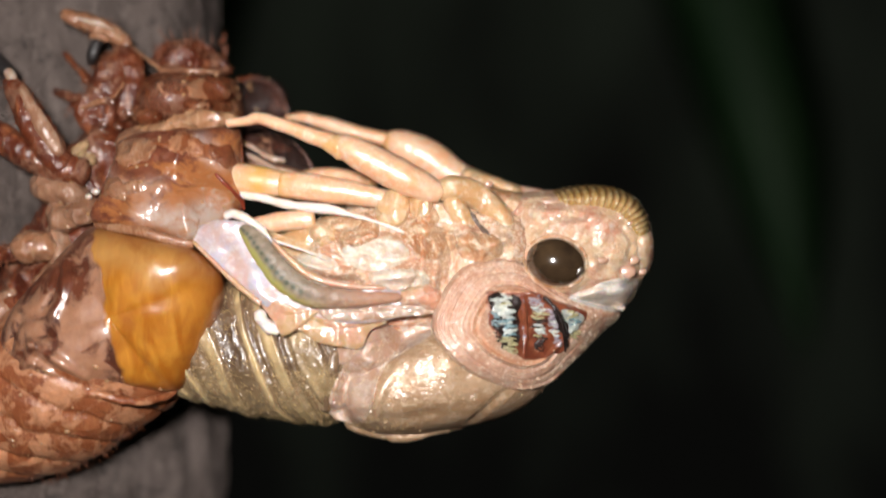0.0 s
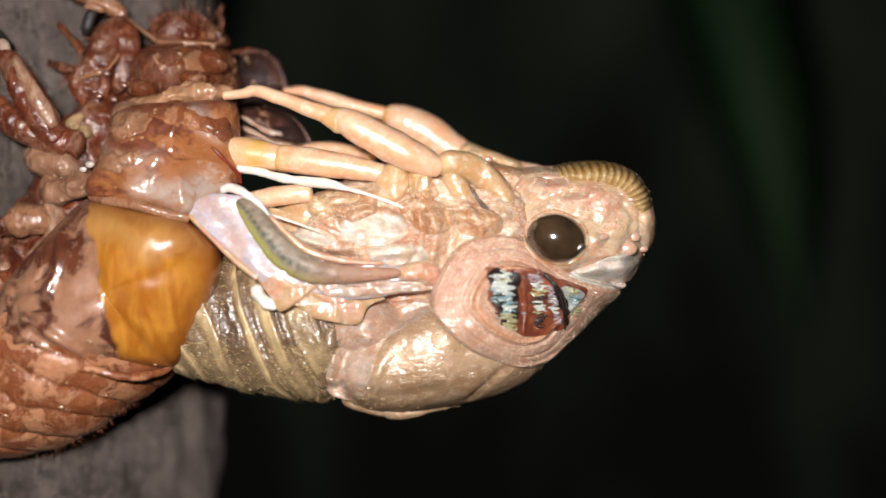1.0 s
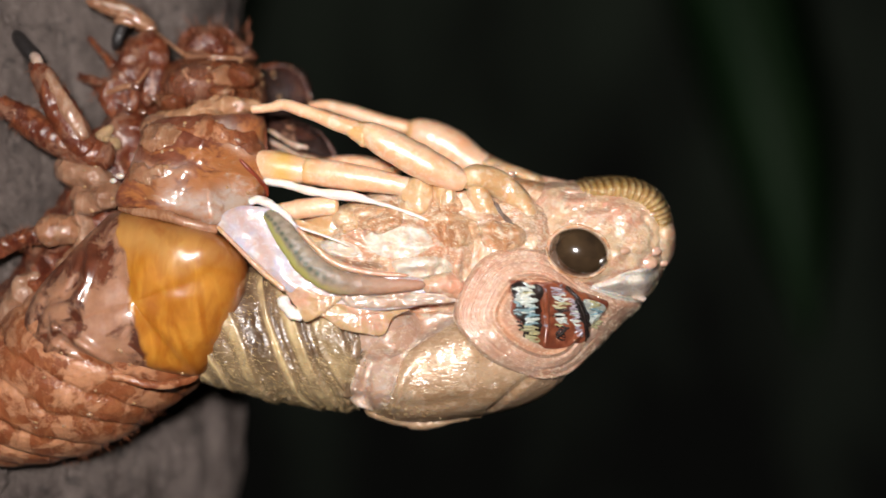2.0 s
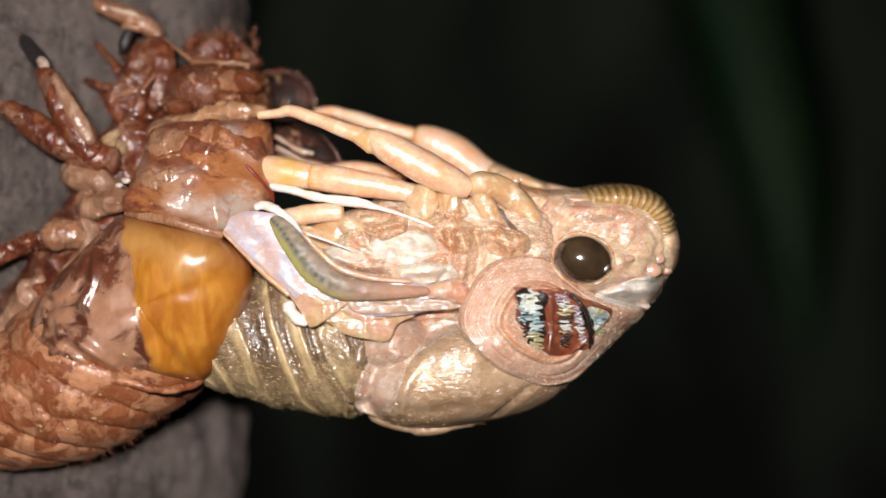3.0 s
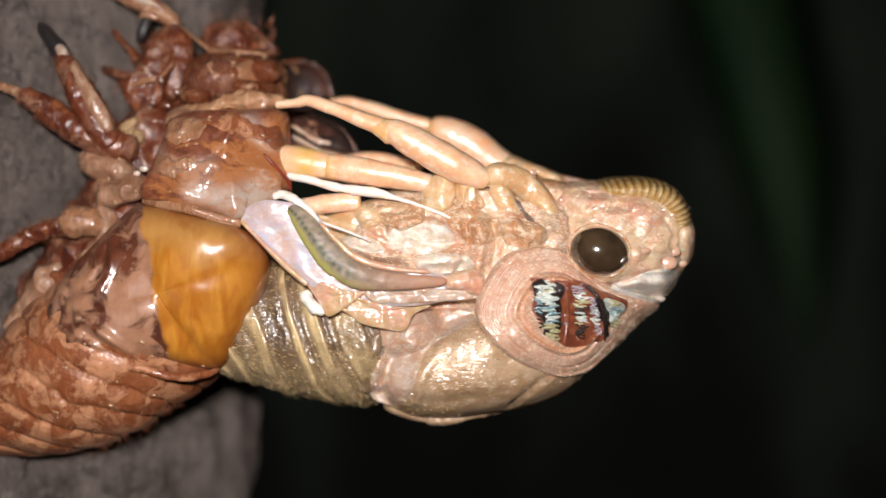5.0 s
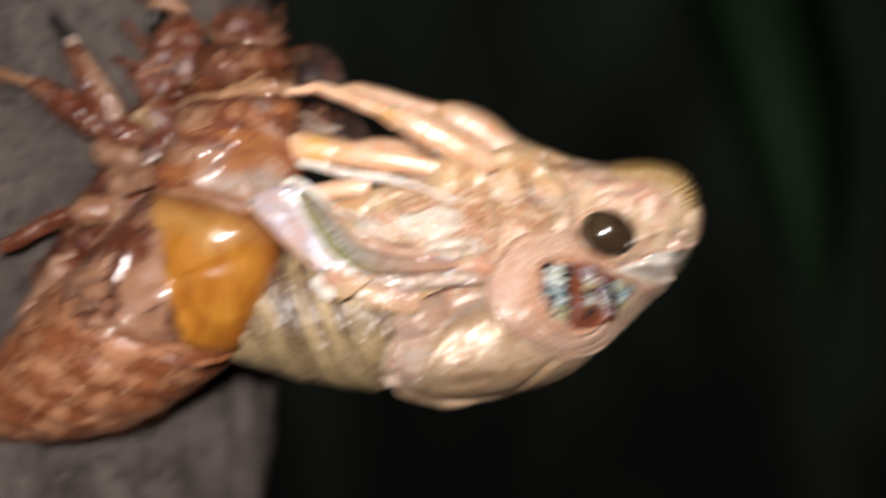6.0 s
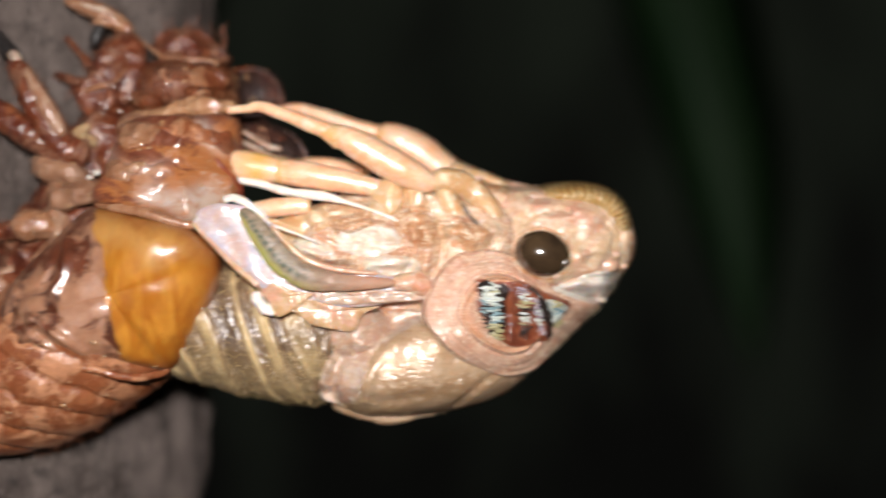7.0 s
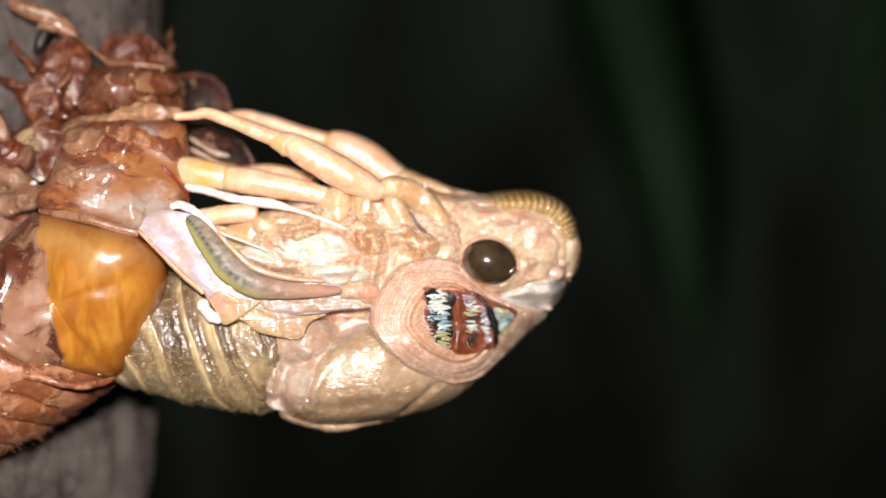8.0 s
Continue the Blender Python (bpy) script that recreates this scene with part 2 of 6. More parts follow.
SHELL_PALE = husk("shell_pale", ((0.24, 0.102, 0.050), (0.32, 0.150, 0.078), (0.46, 0.28, 0.17)), 0.30, mudcol=(0.25, 0.118, 0.064), gloss=0.14)
HIP_FILM = husk("hip_film", ((0.26, 0.120, 0.066), (0.36, 0.185, 0.108), (0.52, 0.34, 0.235)), 0.10, 0.18, 0.24, mudcol=(0.30, 0.145, 0.08), wetness=0.7)
CLAW = plain("claw_black", (0.022, 0.018, 0.017), 0.5, 0.25, 0, 0.08, (0.012, 0.010, 0.010), coat_rough=0.35)
CRUMB = plain("dry_crumb", (0.42, 0.28, 0.14), 0.6, 0, 0.2, 0.2, (0.32, 0.19, 0.10))
HIP_SHADE = plain("joint_shade", (0.10, 0.050, 0.032), 0.3, 0.6, 0, 0.08, (0.20, 0.16, 0.14), scale=2.5)
BARK = bark_material()
DROP = plain("glint_bead", (0.42, 0.24, 0.13), 0.06, 1.0, 0.3)
HAIR = plain("bristle", (0.22, 0.075, 0.035), 0.35)


def flap_material():
    """Thin skin: red-brown above, orange and then milky towards the seam. Light that comes through the lower part is in
    these tones.
    """
    g = Nodes("shell_flap")
    z = g.attr("low")
    n1 = g.noise(0.8, 5, 0.62, g.stretch(0.7, 1, 1.4, 0, 8, 0), 0.9)
    k = g.maths("ADD", z, g.steps(n1, 0.3, 0.7, -0.36, 0.36))
    col = g.mix(g.steps(g.noise(1.6, 5, 0.6), 0.35, 0.65), (0.135, 0.037, 0.019), (0.265, 0.088, 0.046))
    col = g.mix(g.steps(k, 0.46, 0.64), col, (0.40, 0.150, 0.050))
    col = g.mix(g.steps(k, 0.84, 1.04), col, (0.46, 0.33, 0.25))
    col = g.mix(g.maths("MULTIPLY", g.attr("milk"), g.steps(g.noise(1.8, 5, 0.6, warp=0.6), 0.3, 0.6, 0.25, 0.9)), col, (0.54, 0.44, 0.38))
    mud = g.steps(g.noise(0.7, 6, 0.62, warp=0.5), 0.58, 0.64, 0, 0.7)
    col = g.mix(mud, col, (0.27, 0.13, 0.072))
    n = g.bump(n1, 0.25, 0.8)
    n = g.bump(mud, 0.05, 0.8, n)
    film = g.bump(g.noise(1.0, 3, 0.5), 0.10, 0.9)
    film = g.bump(g.noise(3.4, 1, 0.4), 0.06, 0.9, film)
    s = g.bsdf(col, 0.40, n, 0, 0.8, 0.2, 0.6, 0.25, coat_rough=0.18, film=film)
    tr = g.node("ShaderNodeBsdfTransparent", Color=(0.85, 0.55, 0.38))
    return g.done(g.node("ShaderNodeMixShader", 0, (), i0=g.maths("MULTIPLY", g.maths("SUBTRACT", 1.0, mud), 0.18), i1=s, i2=tr))


FLAP = flap_material()


def amber_material():
    g = Nodes("amber_film")
    mudm = g.attr("mud")
    veins = g.noise(0.9, 3, 0.5, g.stretch(1.7, 1, 0.5, 0, 12, 0), 0.6)
    col = g.mix(g.steps(veins, 0.35, 0.68), (0.45, 0.155, 0.014), (0.62, 0.27, 0.036))
    # pale top: milky film, with its whitish sheen put into the colour
    col = g.mix(g.attr("pale"), col, (0.60, 0.36, 0.13))
    col = g.mix(g.steps(g.noise(0.7, 4, 0.55, g.stretch(1.2, 1, 0.6, 0, 14, 0), 0.8), 0.50, 0.68, 0, 0.55), col, (0.32, 0.090, 0.011))
    col = g.mix(g.attr("rim"), col, (0.22, 0.062, 0.014))
    red = g.mix(g.steps(g.noise(0.7, 4, 0.6), 0.4, 0.6), (0.066, 0.018, 0.009), (0.130, 0.037, 0.017))
    dirt = g.noise(0.8, 8, 0.68, warp=0.6)
    m2 = g.maths("MULTIPLY", g.steps(g.maths("ADD", dirt, g.steps(g.attr("heap"), 0, 1, 0, 0.24)), 0.52, 0.62), g.steps(mudm, 0.3, 0.6))
    col = g.mix(g.steps(mudm, 0.22, 0.72), col, red)
    mcol = g.mix(g.steps(g.noise(2.4, 5, 0.6), 0.35, 0.7), (0.28, 0.128, 0.070), (0.37, 0.185, 0.106))
    col = g.mix(m2, col, mcol)
    n = g.bump(veins, 0.05, 0.8)
    n = g.bump(m2, 0.06, 0.8, n)
    film = g.bump(g.noise(0.6, 3, 0.5), 0.12, 0.9)
    rough = g.mix(m2, (0.34,) * 3, (0.5,) * 3)
    s = g.bsdf(col, rough, n, 0, g.steps(mudm, 0.2, 0.7, 0.9, 0.42), 0.2, 0.7, coat_rough=0.16, film=film)
    tr = g.node("ShaderNodeBsdfTransparent", Color=(0.95, 0.62, 0.25))
    f = g.steps(mudm, 0.2, 0.5, 0.16, 0.0)
    return g.done(g.node("ShaderNodeMixShader", 0, (), i0=f, i1=s, i2=tr))


def wing_vein_material():
    g = Nodes("wing_vein")
    col = g.mix(g.steps(g.noise(2.2, 4, 0.6, g.stretch(1, 1, 1.6)), 0.35, 0.65), (0.165, 0.130, 0.090), (0.29, 0.225, 0.165))
    col = g.mix(g.attr("edge"), col, (0.30, 0.275, 0.085))
    col = g.mix(g.attr("bead"), col, (0.048, 0.070, 0.045))
    col = g.mix(g.attr("pinkish"), col, (0.38, 0.20, 0.13))
    n = g.bump(g.noise(3, 4, 0.6), 0.05, 0.8)
    film = g.bump(g.noise(2.6, 2, 0.5), 0.05, 0.8)
    return g.done(g.bsdf(col, 0.6, n, 0, 0.10, 0.35, spec=0.2, coat_rough=0.35, film=film))


AMBER = amber_material()
VEIN = wing_vein_material()


# ---- mesh tools ----
def vnoise(p, scale, seed=0):
    """Smooth value noise in -1..1 at points p (n x 3)."""
    q = np.asarray(p, float) * scale + seed * 17.31
    i = np.floor(q).astype(np.int64)
    f = q - i
    f = f * f * (3 - 2 * f)
    total = 0.0
    for dx in (0, 1):
        for dy in (0, 1):
            for dz in (0, 1):
                h = (i[:, 0] + dx) * 374761393 + (i[:, 1] + dy) * 668265263 + (i[:, 2] + dz) * 2147483647 + seed * 1013904223
                h = (h ^ (h >> 13)) * 1274126177
                h = ((h ^ (h >> 16)) & 0xFFFF) / 32767.5 - 1
                w = (f[:, 0] if dx else 1 - f[:, 0]) * (f[:, 1] if dy else 1 - f[:, 1]) * (f[:, 2] if dz else 1 - f[:, 2])
                total = total + h * w
    return total


def fractal(p, scale, seed=0, octaves=3):
    return sum(vnoise(p, scale * 2 ** k, seed + k) * 0.5 ** k for k in range(octaves))


def ridged(p, scale, seed=0):
    """Sharp folds: 1 on the crests, -1 in the hollows."""
    return 1 - 2 * abs(vnoise(p, scale, seed)) ** 0.8


def creases(p, lines):
    """Ridges (or, with a minus, grooves) along lines drawn on the flank. Each: points, height, half width."""
    total = np.zeros(len(p))
    for pts, high, wide in lines:
        c = smooth_line([(q[0], q[2]) for q in pts], 24)
        a, d = c[:-1], np.diff(c, axis=0)
        q = p[:, None, [0, 2]] - a[None]
        k = np.clip((q * d).sum(2) / ((d * d).sum(1) + 1e-9), 0, 1)
        dist = np.linalg.norm(q - k[..., None] * d[None], axis=2).min(1)
        total += high * np.exp(-(dist / wide) ** 2)
    return total


def smooth_line(rows, n, closed=False):
    """Catmull-Rom through the rows, n samples."""
    a = np.array(rows, float)
    m = len(a)
    a = np.vstack([a[-1], a, a[0], a[1]]) if closed else np.vstack([2 * a[0] - a[1], a, 2 * a[-1] - a[-2]])
    s = np.linspace(0, m if closed else m - 1, n, endpoint=not closed)
    k = np.minimum(s.astype(int), (m if closed else m - 1) - 1)
    t = (s - k)[:, None]
    p0, p1, p2, p3 = a[k], a[k + 1], a[k + 2], a[k + 3]
    return 0.5 * (2 * p1 + (p2 - p0) * t + (2 * p0 - 5 * p1 + 4 * p2 - p3) * t ** 2 + (3 * p1 - p0 - 3 * p2 + p3) * t ** 3)


def grid_faces(nu, nv, closed=True):
    i, j = np.meshgrid(np.arange(nu - 1), np.arange(nv if closed else nv - 1), indexing="ij")
    k = (j + 1) % nv
    return np.stack([i * nv + j, i * nv + k, (i + 1) * nv + k, (i + 1) * nv + j], -1).reshape(-1, 4)


SURF = {}


def part(name, geo, material, parent=None, label=""):
    """One mesh object, from (verts in mm, faces, attributes), under its thing."""
    verts, faces, attrs = geo
    me = bpy.data.meshes.new(name)
    v = np.asarray(verts, float)
    base = Vector((0, 0, 0))
    top = parent
    while top is not None and top.parent is not None:
        top = top.parent
    if top is not None:
        base = (top.location - HOME) / MM
    me.from_pydata(((v - np.array(base)) * MM).tolist(), [], [tuple(f) for f in faces])
    for key, val in attrs.items():
        a = me.attributes.new(key, "FLOAT", "POINT")
        a.data.foreach_set("value", np.clip(np.asarray(val, float), 0, 1).astype(np.float32))
    me.polygons.foreach_set("use_smooth", [True] * len(me.polygons))
    me.update()
    bm = bmesh.new()
    bm.from_mesh(me)
    bmesh.ops.recalc_face_normals(bm, faces=bm.faces)
    bm.to_mesh(me)
    bm.free()
    me.materials.append(material)
    ob = new(name, me)
    if parent is not None:
        ob.parent = parent
    if label:
        tagged(ob, label)
    SURF.setdefault(name, []).append((v, faces))
    return ob


def loft(rows, nu=60, nv=40, bend=None, power=2.0, ends=0.35):
    """A body along a centre line. Rows: x, y, z, half height in the upright plane, half depth.
    bend(u, angle, points) gives an offset along the radius and vertex attributes."""
    c = smooth_line(rows, nu)
    ctr, ra, rb = c[:, :3], c[:, 3].copy(), c[:, 4].copy()
    u = np.linspace(0, 1, nu)
    if ends:
        e = min(0.5, ends * max(ra.mean(), 0.05) / max(np.linalg.norm(np.diff(ctr, axis=0), axis=1).sum(), 1e-6) * 2)
        for k, w in ((u / e, u < e), ((1 - u) / e, u > 1 - e)):
            f = np.sqrt(np.clip(1 - (1 - np.clip(k, 0, 1)) ** 2, 0.0004, 1))
            ra[w] *= f[w]
            rb[w] *= f[w]
    t = np.gradient(ctr, axis=0)
    t /= np.linalg.norm(t, axis=1)[:, None] + 1e-12
    y = np.tile([0.0, 1.0, 0.0], (nu, 1))
    b = y - t * (t @ np.array([0, 1.0, 0]))[:, None]
    b /= np.linalg.norm(b, axis=1)[:, None] + 1e-12
    n = np.cross(b, t)
    th = np.linspace(0, 2 * math.pi, nv, endpoint=False)
    cs, sn = np.cos(th), np.sin(th)
    cs, sn = np.sign(cs) * abs(cs) ** (2 / power), np.sign(sn) * abs(sn) ** (2 / power)
    rad = n[:, None] * (ra[:, None] * cs)[..., None] + b[:, None] * (rb[:, None] * sn)[..., None]
    p = (ctr[:, None] + rad).reshape(-1, 3)
    attrs = {}
    if bend:
        uu, tt = np.repeat(u, nv), np.tile(th, nu)
        off, attrs = bend(uu, tt, p)
        d = rad.reshape(-1, 3)
        d = d / (np.linalg.norm(d, axis=1)[:, None] + 1e-9)
        fade = np.repeat(np.clip(ra / (ra.max() * 0.3), 0, 1), nv)
        p = p + d * (off * fade)[:, None]
    f = grid_faces(nu, nv).tolist()
    f += [list(range(nv)), list(range((nu - 1) * nv, nu * nv))[::-1]]
    return p, f, attrs


def pillow(outline, front, back, nr=26, nt=120, bend=None, power=2.2, middle=None, flat=0.5):
    """A rounded cushion with the given rim: it swells by front mm towards -y and by back mm towards +y."""
    rim = smooth_line(outline, nt, True)
    mid = np.array(middle if middle is not None else rim.mean(0))
    s = np.sin(np.linspace(0, 1, nr) * math.pi / 2)[1:]
    out, rr, tt = [mid[None] - [[0, front, 0]]], [0.0], [0.0]
    h = (1 - s ** power) ** flat
    for k in range(nr - 1):
        out.append(mid + (rim - mid) * s[k] - np.array([0, front * h[k], 0]))
    nf = nr - 1
    for k in range(nr - 3, -1, -2):
        out.append(mid + (rim - mid) * s[k] + np.array([0, back * h[k], 0]))
    nb = len(out) - 1 - nf
    out.append(mid[None] + [[0, back, 0]])
    p = np.vstack(out)
    r = np.concatenate([[0], np.repeat(s, nt), np.repeat([s[k] for k in range(nr - 3, -1, -2)], nt), [0]])
    th = np.concatenate([[0], np.tile(np.linspace(0, 2 * math.pi, nt, endpoint=False), nf + nb), [0]])
    attrs = {}
    if bend:
        off, attrs = bend(r, th, p)
        front_side = np.arange(len(p)) <= nf * nt
        p = p - np.outer(off * np.where(front_side, 1, 0.3), [0, 1, 0])
    rings = nf + nb
    f = (grid_faces(rings, nt) + 1).tolist()
    f += [[0, 1 + (j + 1) % nt, 1 + j] for j in range(nt)]
    last, b0 = len(p) - 1, 1 + (rings - 1) * nt
    f += [[last, b0 + j, b0 + (j + 1) % nt] for j in range(nt)]
    return p, f, attrs


def front_of(names):
    """The near surface (smallest y) of the named parts, as a function of x and z."""
    from mathutils.bvhtree import BVHTree
    vs, fs, k = [], [], 0
    for nm in names:
        for v, f in SURF[nm]:
            vs += v.tolist()
            fs += [[q + k for q in face] for face in f]
            k += len(v)
    tree = BVHTree.FromPolygons(vs, fs)

    def near(x, z, otherwise=0.0):
        hit = tree.ray_cast(Vector((x, -40, z)), Vector((0, 1, 0)))
        return hit[0].y if hit[0] is not None else otherwise

    return near


def laid(outline, near, thick, sunk=0.1, nr=14, nt=60, bend=None, power=3.0, ragged=0.0):
    """A thin cushion that follows the surface below it; ragged: how far its rim strays, in mm."""
    rim = smooth_line([(x, 0, z) for x, y, z in outline], nt, True)
    if ragged:
        rim = rim + ragged * np.stack([fractal(rim, 1.6, 3), 0 * rim[:, 0], fractal(rim, 1.6, 8)], 1)
    p, f, attrs = pillow(rim, thick, sunk, nr, nt, bend, power)
    rim_y = np.mean([y for x, y, z in outline])
    p[:, 1] += [min(near(x, z, rim_y), rim_y + 1.2) for x, z in p[:, [0, 2]]]
    return p, f, attrs


def tube(rows, nu=40, nv=14, bend=None):
    """Rows: x, y, z, radius."""
    return loft([(*r, r[3]) for r in rows], nu, nv, bend)


def ball(centre, rx, ry, rz, tilt=0, nu=28, nv=36):
    """An ellipsoid, turned by tilt degrees in the upright plane."""
    a = np.linspace(0, math.pi, nu)[:, None]
    b = np.linspace(0, 2 * math.pi, nv, endpoint=False)[None]
    p = np.stack([np.sin(a) * np.cos(b) * rx, -np.cos(a) * ry + 0 * b, np.sin(a) * np.sin(b) * rz], -1).reshape(-1, 3)
    c, s = math.cos(radians(tilt)), math.sin(radians(tilt))
    p = np.stack([p[:, 0] * c + p[:, 2] * s, p[:, 1], -p[:, 0] * s + p[:, 2] * c], 1) + np.array(centre)
    f = grid_faces(nu, nv).tolist()
    return p, f, {}


def mirrored(geo):
    """The same on the far side of the insect's middle plane."""
    p, f, a = geo
    return p * np.array([1, -1, 1]), f, a


def thing(name, base, label, category, group="", kind=""):
    ob = new(name)
    ob.empty_display_size = 0.004
    ob.location = HOME + Vector(base) * MM
    return tagged(ob, label, category, group, kind)


def lumps(amount, scale, seed=1, octaves=3):
    return lambda u, t, p: (amount * fractal(p, scale, seed, octaves), {})


# ---- the place: ground, tree trunk, undergrowth in the dark ----
def build_ground():
    g = Nodes("night_soil")
    f = g.noise(0.02, 6, 0.6)
    col = g.mix(g.steps(f, 0.35, 0.65), (0.05, 0.042, 0.03), (0.035, 0.05, 0.022))
    m = g.done(g.bsdf(col, 0.9, g.bump(f, 6.0)))
    n = 60
    a = np.linspace(-1, 1, n)
    a = np.sign(a) * abs(a) ** 3 * 60
    x, y = np.meshgrid(a, a, indexing="ij")
    v = np.stack([x.ravel() * 1000, y.ravel() * 1000, np.zeros(n * n)], 1)
    v[:, 2] = -1000 + 25 * fractal(v, 0.002, 5)
    ob = part("ground", (v, grid_faces(n, n, False), {}), m)
    ob.location = HOME
    tagged(ob, "dark forest soil under the tree at night", "ground", kind="structure")


TRUNK = (-53.2, 11.5, 40.0, 16.0)


def build_trunk():
    cx, cy, wide, deep = TRUNK
    ang = np.concatenate([np.linspace(-150, 30, 330, endpoint=False), np.linspace(30, 210, 50, endpoint=False)])
    z = np.concatenate([np.linspace(-1010, -60, 50, endpoint=False), np.linspace(-60, 60, 260), np.linspace(64, 700, 36)])
    a, zz = np.meshgrid(np.radians(ang), z)
    p = np.stack([cx + np.cos(a) * wide, cy + np.sin(a) * deep, zz], -1).reshape(-1, 3)
    q = p * np.array([1, 1, 0.45])
    off = 1.0 * fractal(q, 0.11, 3, 4) + 0.40 * ridged(q, 0.30, 9) + 0.25 * fractal(q, 0.8, 12, 3) - 0.2
    d = np.stack([np.cos(a) * deep, np.sin(a) * wide, 0 * a], -1).reshape(-1, 3)
    d /= np.linalg.norm(d, axis=1)[:, None]
    p = p + d * off[:, None]
    ob = part("tree_trunk", (p, grid_faces(len(z), len(ang)).tolist(), {}), BARK)
    ob.location = HOME
    tagged(ob, "slim flattened grey-brown tree stem with rough bark", "tree trunk")
    near = front_of(["tree_trunk"])
    rng = random.Random(21)
    for i in range(130):
        x, z = rng.uniform(-27, -14.5), rng.uniform(-17, 19)
        w, h = rng.uniform(0.4, 1.3), rng.uniform(0.7, 2.4)
        rim = [(x + w * math.cos(k * math.pi / 4) * rng.uniform(0.7, 1.2), near(x, z, 8), z + h * math.sin(k * math.pi / 4) * rng.uniform(0.7, 1.2)) for k in range(8)]
        part("bark_flake", laid(rim, near, rng.uniform(0.12, 0.35), 0.1, 7, 30, lumps(0.12, 1.1, i), 3.0, 0.25), BARK, ob)


def build_undergrowth():
    """Long grass blades and leaves far behind, hardly reached by the torch."""
    g = Nodes("grass_blade")
    col = g.mix(g.steps(g.noise(0.05, 4, 0.5), 0.35, 0.65), (0.060, 0.150, 0.057), (0.095, 0.20, 0.080))
    m = g.done(g.bsdf(col, 0.5, g.bump(g.noise(0.6, 3, 0.5), 0.2)))
    rib_mat = plain("blade_midrib", (0.10, 0.19, 0.085), 0.5, scale=0.2)

    def blade(rows):
        c = smooth_line(rows, 40)
        v, f = [], []
        for i, (px, py, pz, w) in enumerate(c):
            v += [(px - w, py, pz), (px, py - 0.25 * w - 0.4, pz), (px + w, py, pz), (px, py - 0.25 * w + 0.4, pz)]
        n = len(c)
        for i in range(n - 1):
            for k in range(4):
                f.append([i * 4 + k, i * 4 + (k + 1) % 4, i * 4 + 4 + (k + 1) % 4, i * 4 + 4 + k])
        f += [[0, 1, 2, 3], [4 * n - 4, 4 * n - 1, 4 * n - 2, 4 * n - 3]]
        ob = part("grass_blade", (np.array(v), f, {}), m)
        ob.location = HOME
        rib = part("midrib", tube([(x, y - 0.25 * w - 0.5, z, 0.10 * w + 0.15) for x, y, z, w in rows], 60, 8), rib_mat)
        rib.parent = ob
        tagged(ob, "long green grass blade drooping in the dark", "grass blade", "grass blades behind the trunk")

    # each blade rises from the soil, arches over and droops
    blade([(-90, 300, -1000, 3), (-75, 250, -300, 6), (-55, 225, 50, 7), (6, 255, 142, 14), (54, 245, 118, 18), (72, 240, 64, 18), (83, 236, 16, 13), (88, 234, -26, 0.4)])
    blade([(240, 300, -1000, 3), (230, 270, -300, 6), (205, 240, 60, 7), (165, 220, 112, 7), (132, 205, 92, 7), (118, 200, 55, 6), (112, 198, 18, 0.4)])
    # dark woods in the distance: the backdrop glows faintly by itself, brighter upwards
    g = Nodes("glowing_night_woods")
    f = g.noise(0.003, 3, 0.5, g.stretch(1.6, 1, 0.6))
    up = g.node("ShaderNodeSeparateXYZ", 2, (), i0=g.co)
    f = g.maths("ADD", f, g.steps(up, -500, 600, -0.16, 0.12))
    col = g.mix(g.steps(f, 0.34, 0.68), (0.0027, 0.0027, 0.0024), (0.0080, 0.0097, 0.0069))
    woods = g.done(g.node("ShaderNodeEmission", Color=col, Strength=1.0))
    a = np.radians(np.linspace(0, 360, 73))[:-1]
    v = np.vstack([np.stack([2600 * np.cos(a), 2600 * np.sin(a), 0 * a + z], 1) for z in (-1060, 0, 1500, 3500)])
    ob = part("backdrop", (v, grid_faces(4, 72).tolist(), {}), woods)
    ob.location = HOME
    tagged(ob, "faintly glowing backdrop of dark night woods in the distance", "woods", kind="structure")


build_ground()
build_trunk()
build_undergrowth()


# ---- the adult insect, half out of its old skin ----
cicada = thing("cicada", (-6.72, 0.00, -4.47), "freshly moulting cicada, pale peach and gold, hanging out of its shell", "insect")


